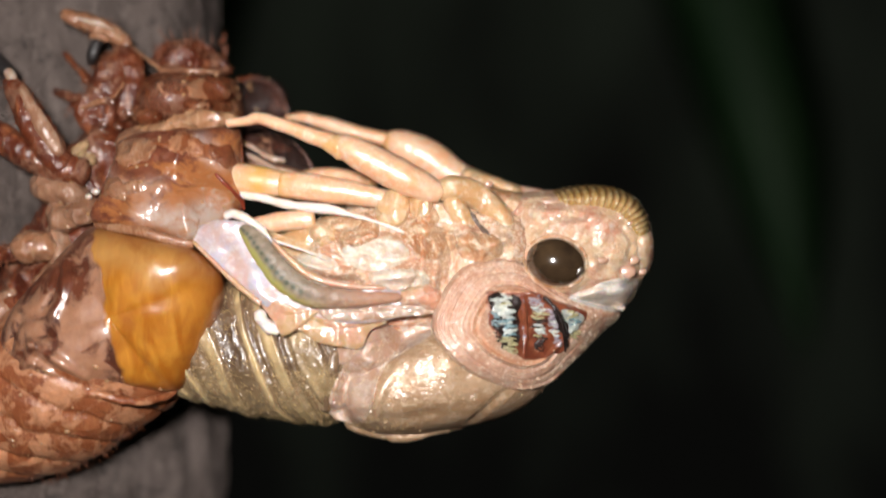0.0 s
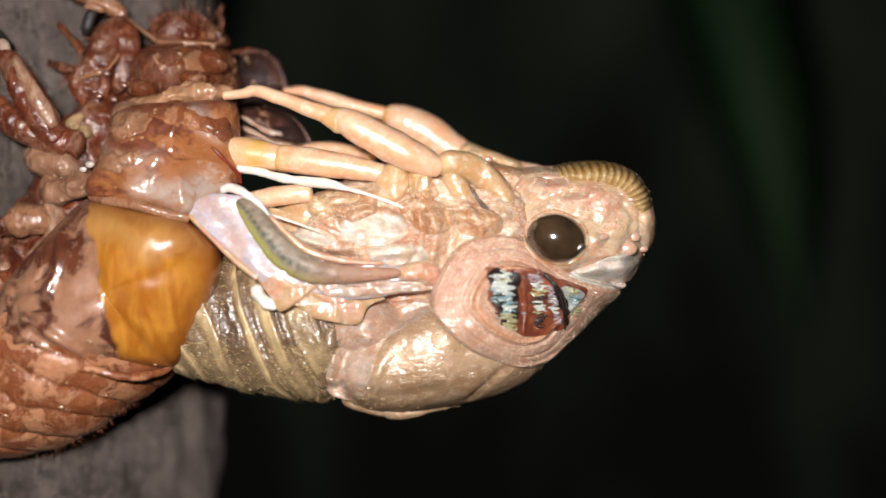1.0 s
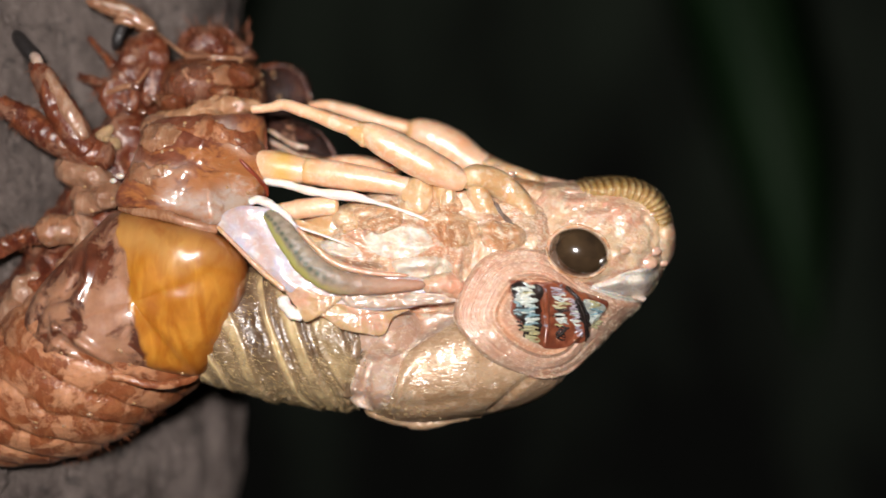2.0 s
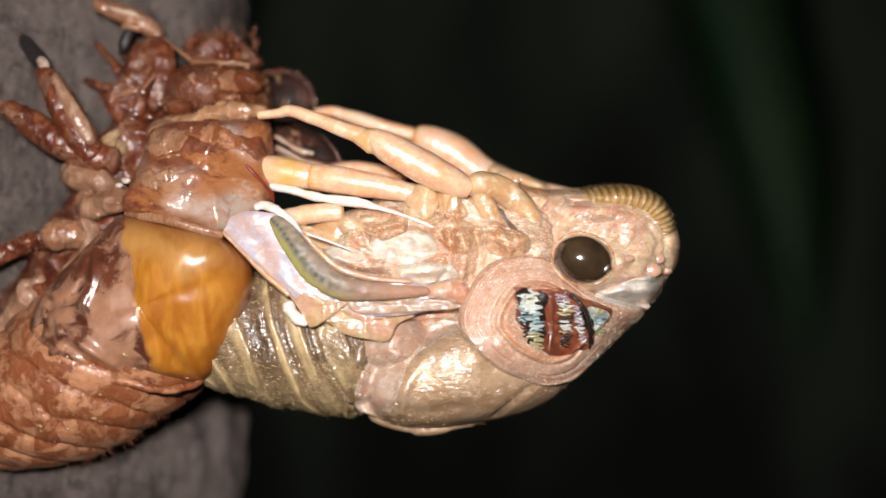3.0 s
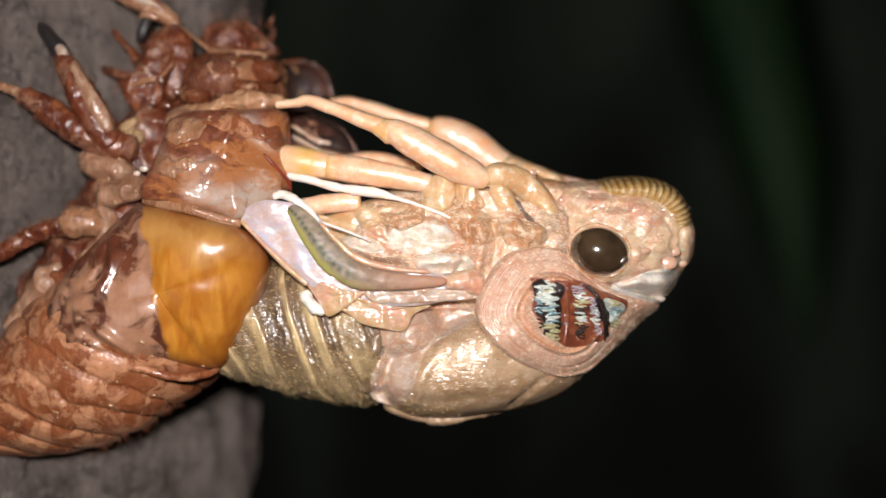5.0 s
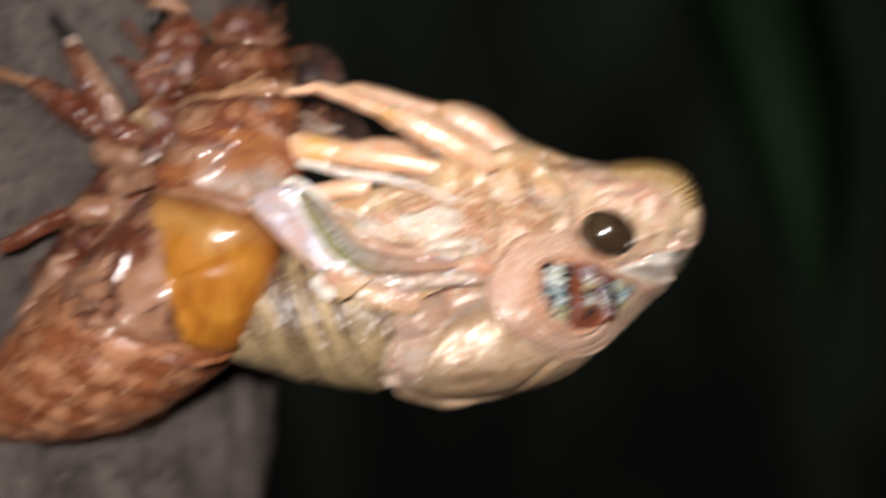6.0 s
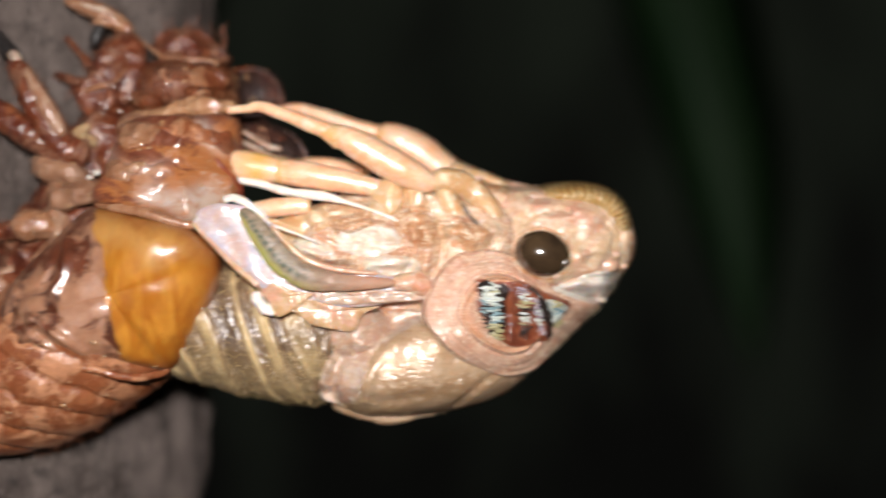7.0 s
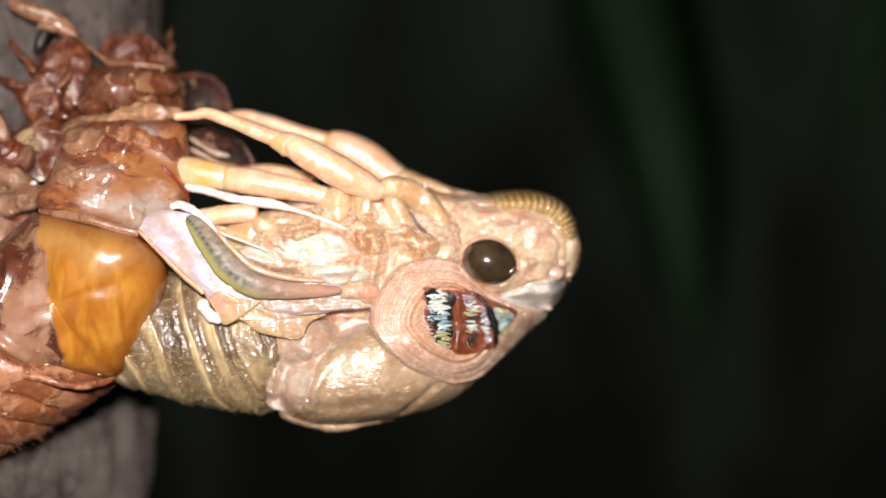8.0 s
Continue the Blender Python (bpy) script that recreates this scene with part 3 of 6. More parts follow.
def build_body():
    def seg(u, t, p):
        # overlapping pleats of uneven width, each with a pale hem and a dark step
        s = u * 8.2 - 1.05 * np.cos(t) - 0.25 * np.sin(t) + 0.14 * fractal(p, 0.35, 9, 2)
        s = s + 0.22 * np.sin(s * 2.3 + 0.6) + 0.10 * np.sin(s * 5.1)
        ring = np.floor(s)
        k = s - ring
        own = vnoise(np.stack([ring, 0 * s, 0 * s], 1) + 0.5, 1.37, 3)
        fine = s * 3.4 + 0.5 * fractal(p, 0.8, 21, 2)
        off = 0.32 * k ** 1.5 - 0.44 * np.clip((k - 0.88) * 9, 0, 1) * (0.8 + 0.4 * own) - 0.08
        off = off + 0.06 * np.sin(fine * 2 * math.pi) * (1 - k) + 0.07 * fractal(p, 1.1, 2) + 0.03 * ridged(p, 2.4, 7)
        hem = np.clip((k - 0.46 - 0.12 * own) * 6, 0, 1) * np.clip((0.93 - k) * 16, 0, 1) * np.clip(0.8 + 0.5 * own, 0.45, 1)
        # crushed fine pleats where the abdomen runs under the wing
        crush = np.clip((u - 0.74) * 7, 0, 1)
        hem = hem * (1 - 0.8 * crush)
        off = off * (1 - 0.55 * np.clip(np.cos(t) * 1.5 - 0.4, 0, 1)) + crush * (0.13 * np.sin((s * 4.2 + 0.7 * fractal(p, 0.6, 31, 2)) * 2 * math.pi) + 0.07 * ridged(p, 1.4, 12))
        # underside made paler: its golden lit look is put into the colour
        lower_lit = np.clip(np.cos(t) * 1.6 - 0.45 + 0.3 * fractal(p, 0.7, 5), 0, 0.75)
        # brown ring fronts, with the grooves' shadow lines painted into the same stripes
        stripe = np.clip((0.36 + 0.15 * own - k) * 6, 0, 1) * np.clip(0.75 + 0.7 * fractal(p, 0.7, 41, 2), 0.25, 1) * (1 - 0.6 * lower_lit)
        stripe = np.maximum(stripe, crush * np.clip(0.55 + 0.8 * fractal(p, 0.8, 44, 2), 0, 0.85) * (1 - lower_lit))
        return off, {"stripe": 0.8 * stripe, "band": np.maximum(hem * np.clip(0.8 + 0.8 * fractal(p, 0.6, 15), 0.1, 1), lower_lit * 0.40)}

    part("abdomen", loft([(-16.02, 0.00, -2.67, 3.60, 3.6), (-13.62, 0.00, -3.16, 3.36, 3.9), (-10.92, 0.00, -3.80, 3.46, 4.2), (-8.22, 0.00, -4.28, 3.74, 4.4), (-5.52, 0.00, -4.41, 4.02, 4.5), (-2.82, 0.00, -4.32, 3.90, 4.4)],
         420, 130, seg), BELLY, cicada, "olive-brown pleated abdomen with pale yellow hems")
    folds = (
        ([(-6.72, 0.00, 0.33), (-5.52, 0.00, -0.15), (-4.32, 0.00, -0.45), (-2.82, 0.00, -0.33)], 0.35, 0.22), ([(-3.87, 0.00, 0.87), (-2.52, 0.00, 1.17), (-1.17, 0.00, 0.87)], 0.40, 0.30), ([(-2.82, 0.00, -0.99), (-1.32, 0.00, -0.51), (0.33, 0.00, -0.63)], 0.45, 0.35),
        ([(0.54, 0.00, 1.08), (0.72, 0.00, 0.03), (0.48, 0.00, -1.17)], 0.45, 0.28), ([(1.68, 0.00, 0.93), (2.88, 0.00, 0.69), (4.08, 0.00, 0.99)], 0.40, 0.30), ([(-5.22, 0.00, 0.63), (-4.02, 0.00, 0.27), (-2.97, 0.00, 0.33)], 0.30, 0.18),
        ([(-2.52, 0.00, 0.33), (-1.32, 0.00, 0.15), (-0.12, 0.00, 0.33)], -0.40, 0.22), ([(-0.12, 0.00, 1.23), (0.03, 0.00, 0.03), (-0.42, 0.00, -1.17)], -0.45, 0.20), ([(1.23, 0.00, 1.23), (1.44, 0.00, 0.33), (1.32, 0.00, -0.87)], -0.35, 0.20),
        ([(-6.72, 0.00, -0.27), (-4.92, 0.00, -0.87), (-3.12, 0.00, -1.05)], -0.35, 0.20), ([(-4.32, 0.00, 1.23), (-3.72, 0.00, 0.33), (-1.92, 0.00, 0.69)], -0.25, 0.16), ([(2.28, 0.00, 1.53), (2.88, 0.00, 0.03), (2.28, 0.00, -1.17)], 0.30, 0.25), ([(4.08, 0.00, 0.63), (3.48, 0.00, -0.27), (1.98, 0.00, -0.87)], -0.3, 0.2))

    def flank(u, t, p):
        return 0.12 * ridged(p, 0.5, 4) + 0.15 * ridged(p * np.array([0.7, 1, 1.6]), 0.9, 17) + 0.05 * ridged(p * np.array([0.8, 1, 1.5]), 2.0, 27) + 0.05 * fractal(p, 2.2, 7, 2) + creases(p, folds) * (p[:, 1] < 0) - 0.1, {}

    part("pleura", loft([(-7.20, 0.30, -0.12, 1.21, 2.6), (-4.92, 0.00, -0.42, 2.82, 3.8), (-2.22, 0.00, -0.27, 3.96, 4.4), (1.08, 0.00, 0.27, 3.84, 4.5), (3.78, 0.00, 0.48, 2.85, 4.3), (6.03, 0.00, 0.48, 2.10, 3.8)],
         240, 220, flank), PLEURA, cicada, "pinkish gold flank of the thorax with moist folds")
    side = front_of(["pleura"])
    # moist membrane patches; the blown-out white of their glare is in the colour
    for rim in ([(-4.05, -4.00, 0.65), (-3.07, -4.00, 1.10), (-1.80, -4.00, 1.15), (-0.90, -4.00, 0.87), (-0.68, -4.00, 0.25), (-1.52, -4.00, -0.25), (-2.65, -4.00, -0.39), (-3.63, -4.00, -0.03)],
                [(-2.65, -4.00, -0.59), (-1.52, -4.00, -0.31), (-0.11, -4.00, -0.42), (0.31, -4.00, -0.96), (-0.68, -4.00, -1.38), (-2.08, -4.00, -1.32)],
                [(-6.30, -4.00, 0.45), (-5.46, -4.00, 0.59), (-4.47, -4.00, 0.25), (-4.19, -4.00, -0.25), (-5.18, -4.00, -0.31), (-6.02, -4.00, -0.03)]):
        part("wet_glare_film", laid(rim, side, 0.14, 0.3, 18, 80, lambda r, t, p: (0.14 * ridged(p * np.array([1, 0, 1]), 0.8, 3) * (1 - r ** 2), {}), 1.8), WET_GLARE, cicada)
    part("waist", loft([(-6.72, 0.00, -2.97, 1.80, 3.6), (-4.62, 0.00, -3.57, 2.40, 4.3), (-2.52, 0.00, -4.17, 2.40, 4.5), (-0.72, 0.00, -4.17, 1.80, 4.4)], 80, 90, lambda u, t, p: (0.16 * ridged(p, 0.6, 8) + 0.06 * fractal(p, 2, 4), {}), ends=0.6), MILK, cicada, "soft pale waist below the wing")

    swell = (([(-0.42, 0.00, -4.77), (0.33, 0.00, -4.41), (1.08, 0.00, -4.77)], 0.40, 0.8), ([(4.83, 0.00, -5.97), (3.63, 0.00, -6.81), (2.28, 0.00, -8.13)], -0.22, 0.16), ([(-2.52, 0.00, -7.77), (-2.16, 0.00, -6.27), (-1.17, 0.00, -4.92)], 0.22, 0.3), ([(-2.82, 0.00, -7.47), (-1.32, 0.00, -7.77), (0.48, 0.00, -7.47)], -0.12, 0.3))

    def dome(u, t, p):
        return 0.05 * fractal(p, 0.6, 11, 2) + 0.010 * fractal(p, 3.0, 2) + creases(p, swell) * (p[:, 1] < 0), {}

    part("scutum", loft([(-4.32, 0.00, -6.72, 1.44, 3), (-3.57, 0.00, -6.69, 2.10, 3.9), (-1.92, 0.00, -6.48, 2.58, 4.6), (0.48, 0.00, -5.97, 2.94, 4.7), (2.88, 0.00, -5.43, 3.00, 4.3), (4.98, 0.00, -4.92, 2.58, 3.5), (6.78, 0.00, -4.77, 1.50, 2.8)],
         120, 90, dome, ends=0.2), SHIELD, cicada, "smooth golden tan thorax shield")
    part("scutum_edge", tube([(-4.21, -1.60, -7.93, 0.41), (-2.77, -1.20, -8.74, 0.35), (-1.00, -1.00, -8.95, 0.32), (0.47, -1.00, -8.71, 0.24), (2.55, -0.80, -8.33, 0.15)], 50, 16, lumps(0.12, 1.3)), SHIELD, cicada)
    near = front_of(["abdomen", "scutum", "pleura", "waist"])
    part("wing_hinge", laid([(-4.92, -3.00, -7.64), (-4.67, -4.00, -6.30), (-3.91, -4.00, -4.90), (-2.65, -4.00, -3.91), (-1.24, -4.00, -3.41), (0.45, -4.00, -3.12), (0.87, -4.00, -3.35), (-0.25, -4.00, -3.69), (-1.38, -4.00, -4.47), (-2.22, -4.00, -5.60), (-2.65, -4.00, -7.01), (-3.40, -3.00, -8.10)], near, 0.16, 0.5, 22, 110, lambda r, t, p: (0.20 * ridged(p * np.array([1, 0, 1]), 0.9, 6) * (1 - r ** 2), {}), 1.6), MILK, cicada, "pale membrane at the wing base")
    part("waist_fold", tube([(-4.33, -4.00, -4.19, 0.25), (-4.56, -4.00, -5.04, 0.28), (-4.86, -3.70, -6.19, 0.28), (-5.11, -2.80, -7.43, 0.26)], 40, 14, lumps(0.12, 2)), BELLY, cicada)

    def rings(r, t, p):
        # a raised inner hem round the marking, then fine concentric ridges out to a rolled margin
        k = r * 34 + 1.0 * fractal(p, 0.30, 3, 3)
        broken = np.clip(0.45 + 2.4 * fractal(p * np.array([1, 0, 1]), 0.55, 12, 3), 0.0, 1.3) * np.clip((6.8 - p[:, 0]) * 0.5, 0.15, 1)
        fine = 0.018 * np.sin(k * 2 * math.pi) * np.clip((r - 0.60) * 12, 0, 1) * broken
        hem = 0.20 * np.exp(-((r - 0.575) / 0.030) ** 2) - 0.12 * np.exp(-((r - 0.635) / 0.025) ** 2) - 0.05 * np.exp(-((r - 0.80) / 0.02) ** 2) + 0.16 * np.exp(-((r - 0.95) / 0.035) ** 2)
        return fine + hem * np.clip(0.8 + 0.7 * fractal(p, 0.35, 2, 2), 0.2, 1.3) * np.clip((8.6 - p[:, 0]) * 0.5, 0.2, 1) + 0.10 * fractal(p, 0.5, 8, 2) + 0.035 * fractal(p, 1.8, 6) - 0.9 * np.clip(0.5 - r, 0, 1), {"band": 0.8 * np.exp(-((r - 0.54) / 0.05) ** 2)}

    part("pronotum", pillow([(10.18, -0.50, -2.95), (9.27, -1.40, -2.47), (7.35, -2.80, -1.84), (4.99, -3.60, -0.17), (3.26, -4.00, 0.08), (1.85, -4.40, -0.39), (0.78, -4.70, -1.78), (0.36, -4.90, -3.30), (1.28, -4.80, -4.69), (2.70, -4.00, -5.83), (4.64, -2.60, -6.62),
                             (6.34, -1.40, -6.43), (7.58, -0.80, -5.45), (9.12, -0.40, -4.00)], 1.9, 6.0, 230, 260, rings, 3.0), COLLAR, cicada, "pinkish neck shield with fine concentric ridges")


build_body()


def build_head():
    brows = (([(8.52, 0.00, -0.18), (9.33, 0.00, 0.03), (10.14, 0.00, -0.09)], 0.22, 0.30), ([(8.73, 0.00, 0.63), (9.03, 0.00, 1.68), (7.98, 0.00, 2.19)], 0.12, 0.35), ([(5.73, 0.00, 1.53), (6.48, 0.00, 2.07), (7.98, 0.00, 2.07)], -0.25, 0.2),
             ([(5.13, 0.00, 2.73), (6.03, 0.00, 2.28), (7.08, 0.00, 2.37)], 0.18, 0.25), ([(6.48, 0.00, -2.37), (8.28, 0.00, -1.47), (10.68, 0.00, -1.32)], -0.30, 0.18), ([(9.78, 0.00, -0.87), (10.38, 0.00, 0.63), (9.93, 0.00, 1.53)], -0.20, 0.16), ([(4.68, 0.00, 1.23), (4.83, 0.00, 0.33), (5.13, 0.00, -0.87)], -0.25, 0.2))
    part("head", pillow([(3.63, 0.00, 1.83), (4.53, 0.00, 3.33), (5.73, 0.00, 3.57), (7.08, 0.00, 3.48), (9.12, 0.00, 3.72), (10.86, 0.00, 3.27), (11.73, 0.00, 2.13), (12.00, 0.00, 0.63), (11.64, 0.00, -0.57), (11.13, 0.00, -1.71), (10.30, -0.50, -2.50), (8.09, -1.50, -2.31), (5.70, -2.00, -1.72),
                          (3.87, -1.00, -0.27)], 3.7, 4.0, 40, 150, lambda r, t, p: (0.16 * ridged(p, 0.5, 21) + 0.07 * ridged(p * np.array([0.8, 1, 1.3]), 1.3, 8) + 0.07 * fractal(p, 1.6, 5) + creases(p, brows), {}), 2.6), PINK, cicada, "pale pink and gold head")

    def ribs(u, t, p):
        k = 0.5 + 0.5 * np.cos((u * 20 + 0.5 * np.sin(t) + 0.12 * fractal(p, 0.8, 4, 2)) * 2 * math.pi)
        fade = np.clip((0.96 - u) * 5, 0, 1)
        return (0.05 * (1 - k) - 0.06 * k ** 3) * fade + 0.03 * fractal(p, 1.2, 3), {"band": 0.75 * k ** 1.5 * fade * np.clip(0.75 - np.cos(t), 0, 1)}

    part("face_plate", loft([(6.48, 0.00, 2.88, 0.48, 2), (7.53, 0.00, 2.97, 0.75, 3), (9.03, 0.00, 2.88, 0.93, 3.5), (10.20, 0.00, 2.43, 1.02, 3.6), (10.77, 0.00, 1.47, 1.02, 3.4), (10.90, 0.00, 0.72, 0.80, 3.0)],
         230, 50, ribs), RIBBED, cicada, "swollen amber face plate with fine ribs")
    part("face_front", loft([(10.55, 0.00, 1.75, 0.80, 3.0), (10.93, 0.00, 0.90, 1.03, 3.3), (11.00, 0.00, 0.10, 0.98, 2.9), (10.92, 0.00, -0.57, 0.78, 2.2), (10.70, 0.00, -1.00, 0.5, 1.6)], 90, 60, lambda u, t, p: (0.10 * ridged(p, 0.9, 14) + 0.05 * fractal(p, 2.2, 6), {}), ends=0.5), PINK, cicada, "pinkish wrinkled front of the face")
    near = front_of(["head", "face_plate", "face_front", "pronotum"])
    ex, ey, ez = (6.54, -3.60, -0.14)
    ey = near(ex, ez, ey) + 0.05
    eye = ball((ex, ey, ez), 1.46, 1.10, 1.20, 12, 40, 56)
    part("eye", eye, EYE, cicada, "glossy black-brown eye")
    part("eye", mirrored(eye), EYE, cicada, "glossy black-brown eye")
    ring = []
    for i in range(15):
        w = 2 * math.pi * i / 14
        dx, dz = 1.54 * math.cos(w), 1.28 * math.sin(w)
        x, z = ex + dx * math.cos(radians(12)) + dz * math.sin(radians(12)), ez - dx * math.sin(radians(12)) + dz * math.cos(radians(12))
        ring.append((x, near(x, z, ey) + 0.05, z, 0.085))
    part("eye_rim", tube(ring, 90, 10, lumps(0.05, 1.5)), PEACH, cicada)
    for q, r in (((10.19, -2.60, -0.72), 0.34), ((10.51, -2.40, -0.14), 0.24), ((11.11, -2.00, -0.73), 0.20)):
        part("ocellus", ball((q[0], near(q[0], q[2], q[1]) + 0.0, q[2]), r * 1.4, r * 0.62, r * 1.05, 0, 18, 24), OCELLUS, cicada)
    # small glossy beads added where the eye and the face glint white
    part("glint_bead", ball(((7.62, -4.30, -0.59)[0], ey - 0.66, (7.62, -4.30, -0.59)[2]), 0.26, 0.07, 0.17, -35, 12, 18), EYE_BEAD, cicada)
    for q, a, b, turn in (((8.73, -3.60, -0.14), 0.36, 0.14, -8), ((10.42, -2.60, 1.70), 0.24, 0.10, 0), ((6.54, -3.40, 2.02), 0.26, 0.12, -20), ((6.41, -2.40, 2.86), 0.5, 0.14, 0), ((3.39, -1.60, 3.92), 0.20, 0.12, 0)):
        part("glint_bead", ball((q[0], near(q[0], q[2], q[1]) + 0.05, q[2]), a * 1.2, 0.10, b * 1.3, turn, 16, 24), BEAD, cicada)
    part("lip", laid([(7.20, -2.60, -1.93), (8.00, -2.60, -1.61), (9.13, -2.40, -1.13), (10.46, -2.20, -0.96), (11.08, -2.00, -1.42), (10.52, -2.00, -2.06), (9.97, -2.00, -2.79), (8.87, -2.20, -2.61), (7.86, -2.40, -2.28)], near, 0.22, 0.25, 22, 90, lambda r, t, p: (0.14 * ridged(p * np.array([0.8, 0, 1.4]), 0.8, 5) * (1 - r ** 3), {}), 2.2), LIP, cicada, "milky white membrane behind the head")
    part("beak", tube([(7.15, 0.60, 3.06, 0.48), (6.08, 0.50, 3.20, 0.45), (4.70, 0.30, 3.59, 0.39), (3.49, 0.20, 4.00, 0.36), (2.29, 0.20, 4.24, 0.24)], 50, 18, lumps(0.14, 1.2)), PINK, cicada)
    part("throat", loft([(2.88, 0.00, 3.63, 0.66, 1.6), (4.38, 0.00, 2.73, 1.02, 2.4), (6.18, 0.00, 2.67, 0.84, 2.6), (7.68, 0.00, 2.73, 0.48, 2)], 50, 40, lumps(0.22, 1.0, 5)), PEACH, cicada)


build_head()


def build_pattern():
    """The dark crumpled markings of the neck shield with their rust-coloured ridges."""
    near = front_of(["pronotum", "head"])
    part("marking", laid([(2.98, -4.00, -1.58), (3.83, -4.00, -1.52), (5.23, -4.00, -1.58), (6.36, -4.00, -1.94), (7.77, -4.00, -2.50), (8.11, -4.00, -2.93), (7.49, -4.00, -3.91), (7.01, -4.00, -4.62), (5.66, -4.00, -4.90), (4.67, -4.00, -4.81), (3.83, -4.00, -4.05), (3.18, -4.00, -2.93)],
         near, 0.18, 0.2, 20, 110, lumps(0.1, 1.2), 6, 0.10), RUST, cicada, "rust-brown field of the neck shield")
    near2 = front_of(["pronotum", "marking"])
    for rim in ([(3.18, -4.00, -1.66), (3.97, -4.00, -1.55), (4.60, -4.00, -1.66), (4.55, -4.00, -2.79), (4.55, -4.00, -3.60), (4.25, -4.00, -4.30), (3.71, -4.00, -3.97), (3.32, -4.00, -2.79)],
                [(6.22, -4.00, -2.08), (6.78, -4.00, -2.36), (7.26, -4.00, -3.35), (7.20, -4.00, -4.47), (6.87, -4.00, -4.64), (6.70, -4.00, -3.63), (6.42, -4.00, -2.93)]):
        part("dark_lobe", laid(rim, near2, 0.12, 0.2, 14, 70, lumps(0.06, 2), 4, 0.22), DARKBAND, cicada)
    part("dark_lobe", laid([(6.75, -4.00, -2.56), (7.49, -4.00, -2.62), (7.99, -4.00, -2.96), (7.63, -4.00, -3.49), (7.26, -4.00, -3.77)], near2, 0.12, 0.2, 12, 50, lumps(0.08, 2), 4), SCALY, cicada, "bluish corner of the marking")
    near3 = front_of(["pronotum", "marking", "dark_lobe"])
    rng = random.Random(8)

    def wrinkle(x0, z0, x1, z1, r, m, name="wrinkle"):
        rows = []
        for i in range(6):
            t = i / 5
            x = x0 + (x1 - x0) * t + rng.uniform(-0.05, 0.05)
            z = z0 + (z1 - z0) * t + rng.uniform(-0.05, 0.05)
            rows.append((x, near3(x, z, -4), z, r * (0.6 + 0.4 * math.sin(math.pi * t)) * rng.uniform(0.8, 1.2)))
        level = sum(q[1] for q in rows) / 6 - 0.04
        rows = [(x, 0.7 * level + 0.3 * y, z, w) for x, y, z, w in rows]
        part(name, tube(rows, 14, 7), m, cicada)

    def ruffles(a, b, half, count, tones, thick):
        """Crumpled strips lying across a lobe, one below the other."""
        for i in range(count):
            t = i / (count - 1)
            x, z = a[0] + (b[0] - a[0]) * t, a[2] + (b[2] - a[2]) * t
            w = half * rng.uniform(0.55, 1.0) * (0.75 + 0.25 * math.sin(math.pi * t))
            x += rng.uniform(-0.3, 0.3) * half
            slant = rng.uniform(-0.12, 0.08)
            wrinkle(x - w, z - slant, x + w, z + slant, thick * rng.uniform(0.7, 1.25), tones[min(int(t * len(tones)), len(tones) - 1)] if rng.random() < 0.6 else rng.choice(tones))

    ruffles((3.86, -4.30, -1.74), (4.09, -4.30, -4.45), 0.66, 24, (SCALY, SCALY, SCALY, BLUISH, SCALY, YELLOWISH, YELLOWISH), 0.078)
    ruffles((3.47, -4.30, -1.82), (3.58, -4.30, -3.89), 0.28, 12, (SCALY, BLUISH, DARKBAND), 0.055)
    ruffles((5.54, -4.30, -1.82), (5.71, -4.30, -4.45), 0.50, 24, (LILAC, SCALY, YELLOWISH, DARKBAND, SCALY, YELLOWISH, DARKBAND), 0.062)
    ruffles((6.16, -4.30, -2.49), (6.66, -4.30, -4.34), 0.30, 17, (LILAC, LILAC, SCALY, LILAC), 0.065)
    ruffles((7.20, -4.00, -2.56), (7.54, -4.00, -3.97), 0.42, 14, (YELLOWISH, BLUISH, SCALY, YELLOWISH), 0.055)
    ruffles((4.82, -4.30, -1.99), (4.93, -4.30, -3.75), 0.12, 5, (LILAC, RUST, RUST, LILAC), 0.06)
    c = [(4.73, -4.00, -1.58), (4.87, -4.00, -2.50), (4.95, -4.00, -3.63), (4.81, -4.00, -4.76)]
    part("rust_ridge", tube([(x, near3(x, z, -4) + 0.02, z, 0.16) for x, y, z in c], 30, 12, lumps(0.05, 2)), RUST, cicada)
    c = [(5.85, -4.00, -1.80), (6.50, -4.00, -2.50), (6.92, -4.00, -3.35), (7.09, -4.00, -4.53)]
    part("dark_seam", tube([(x, near3(x, z, -4) + 0.0, z, 0.11) for x, y, z in c], 30, 12), DARKBAND, cicada)


build_pattern()


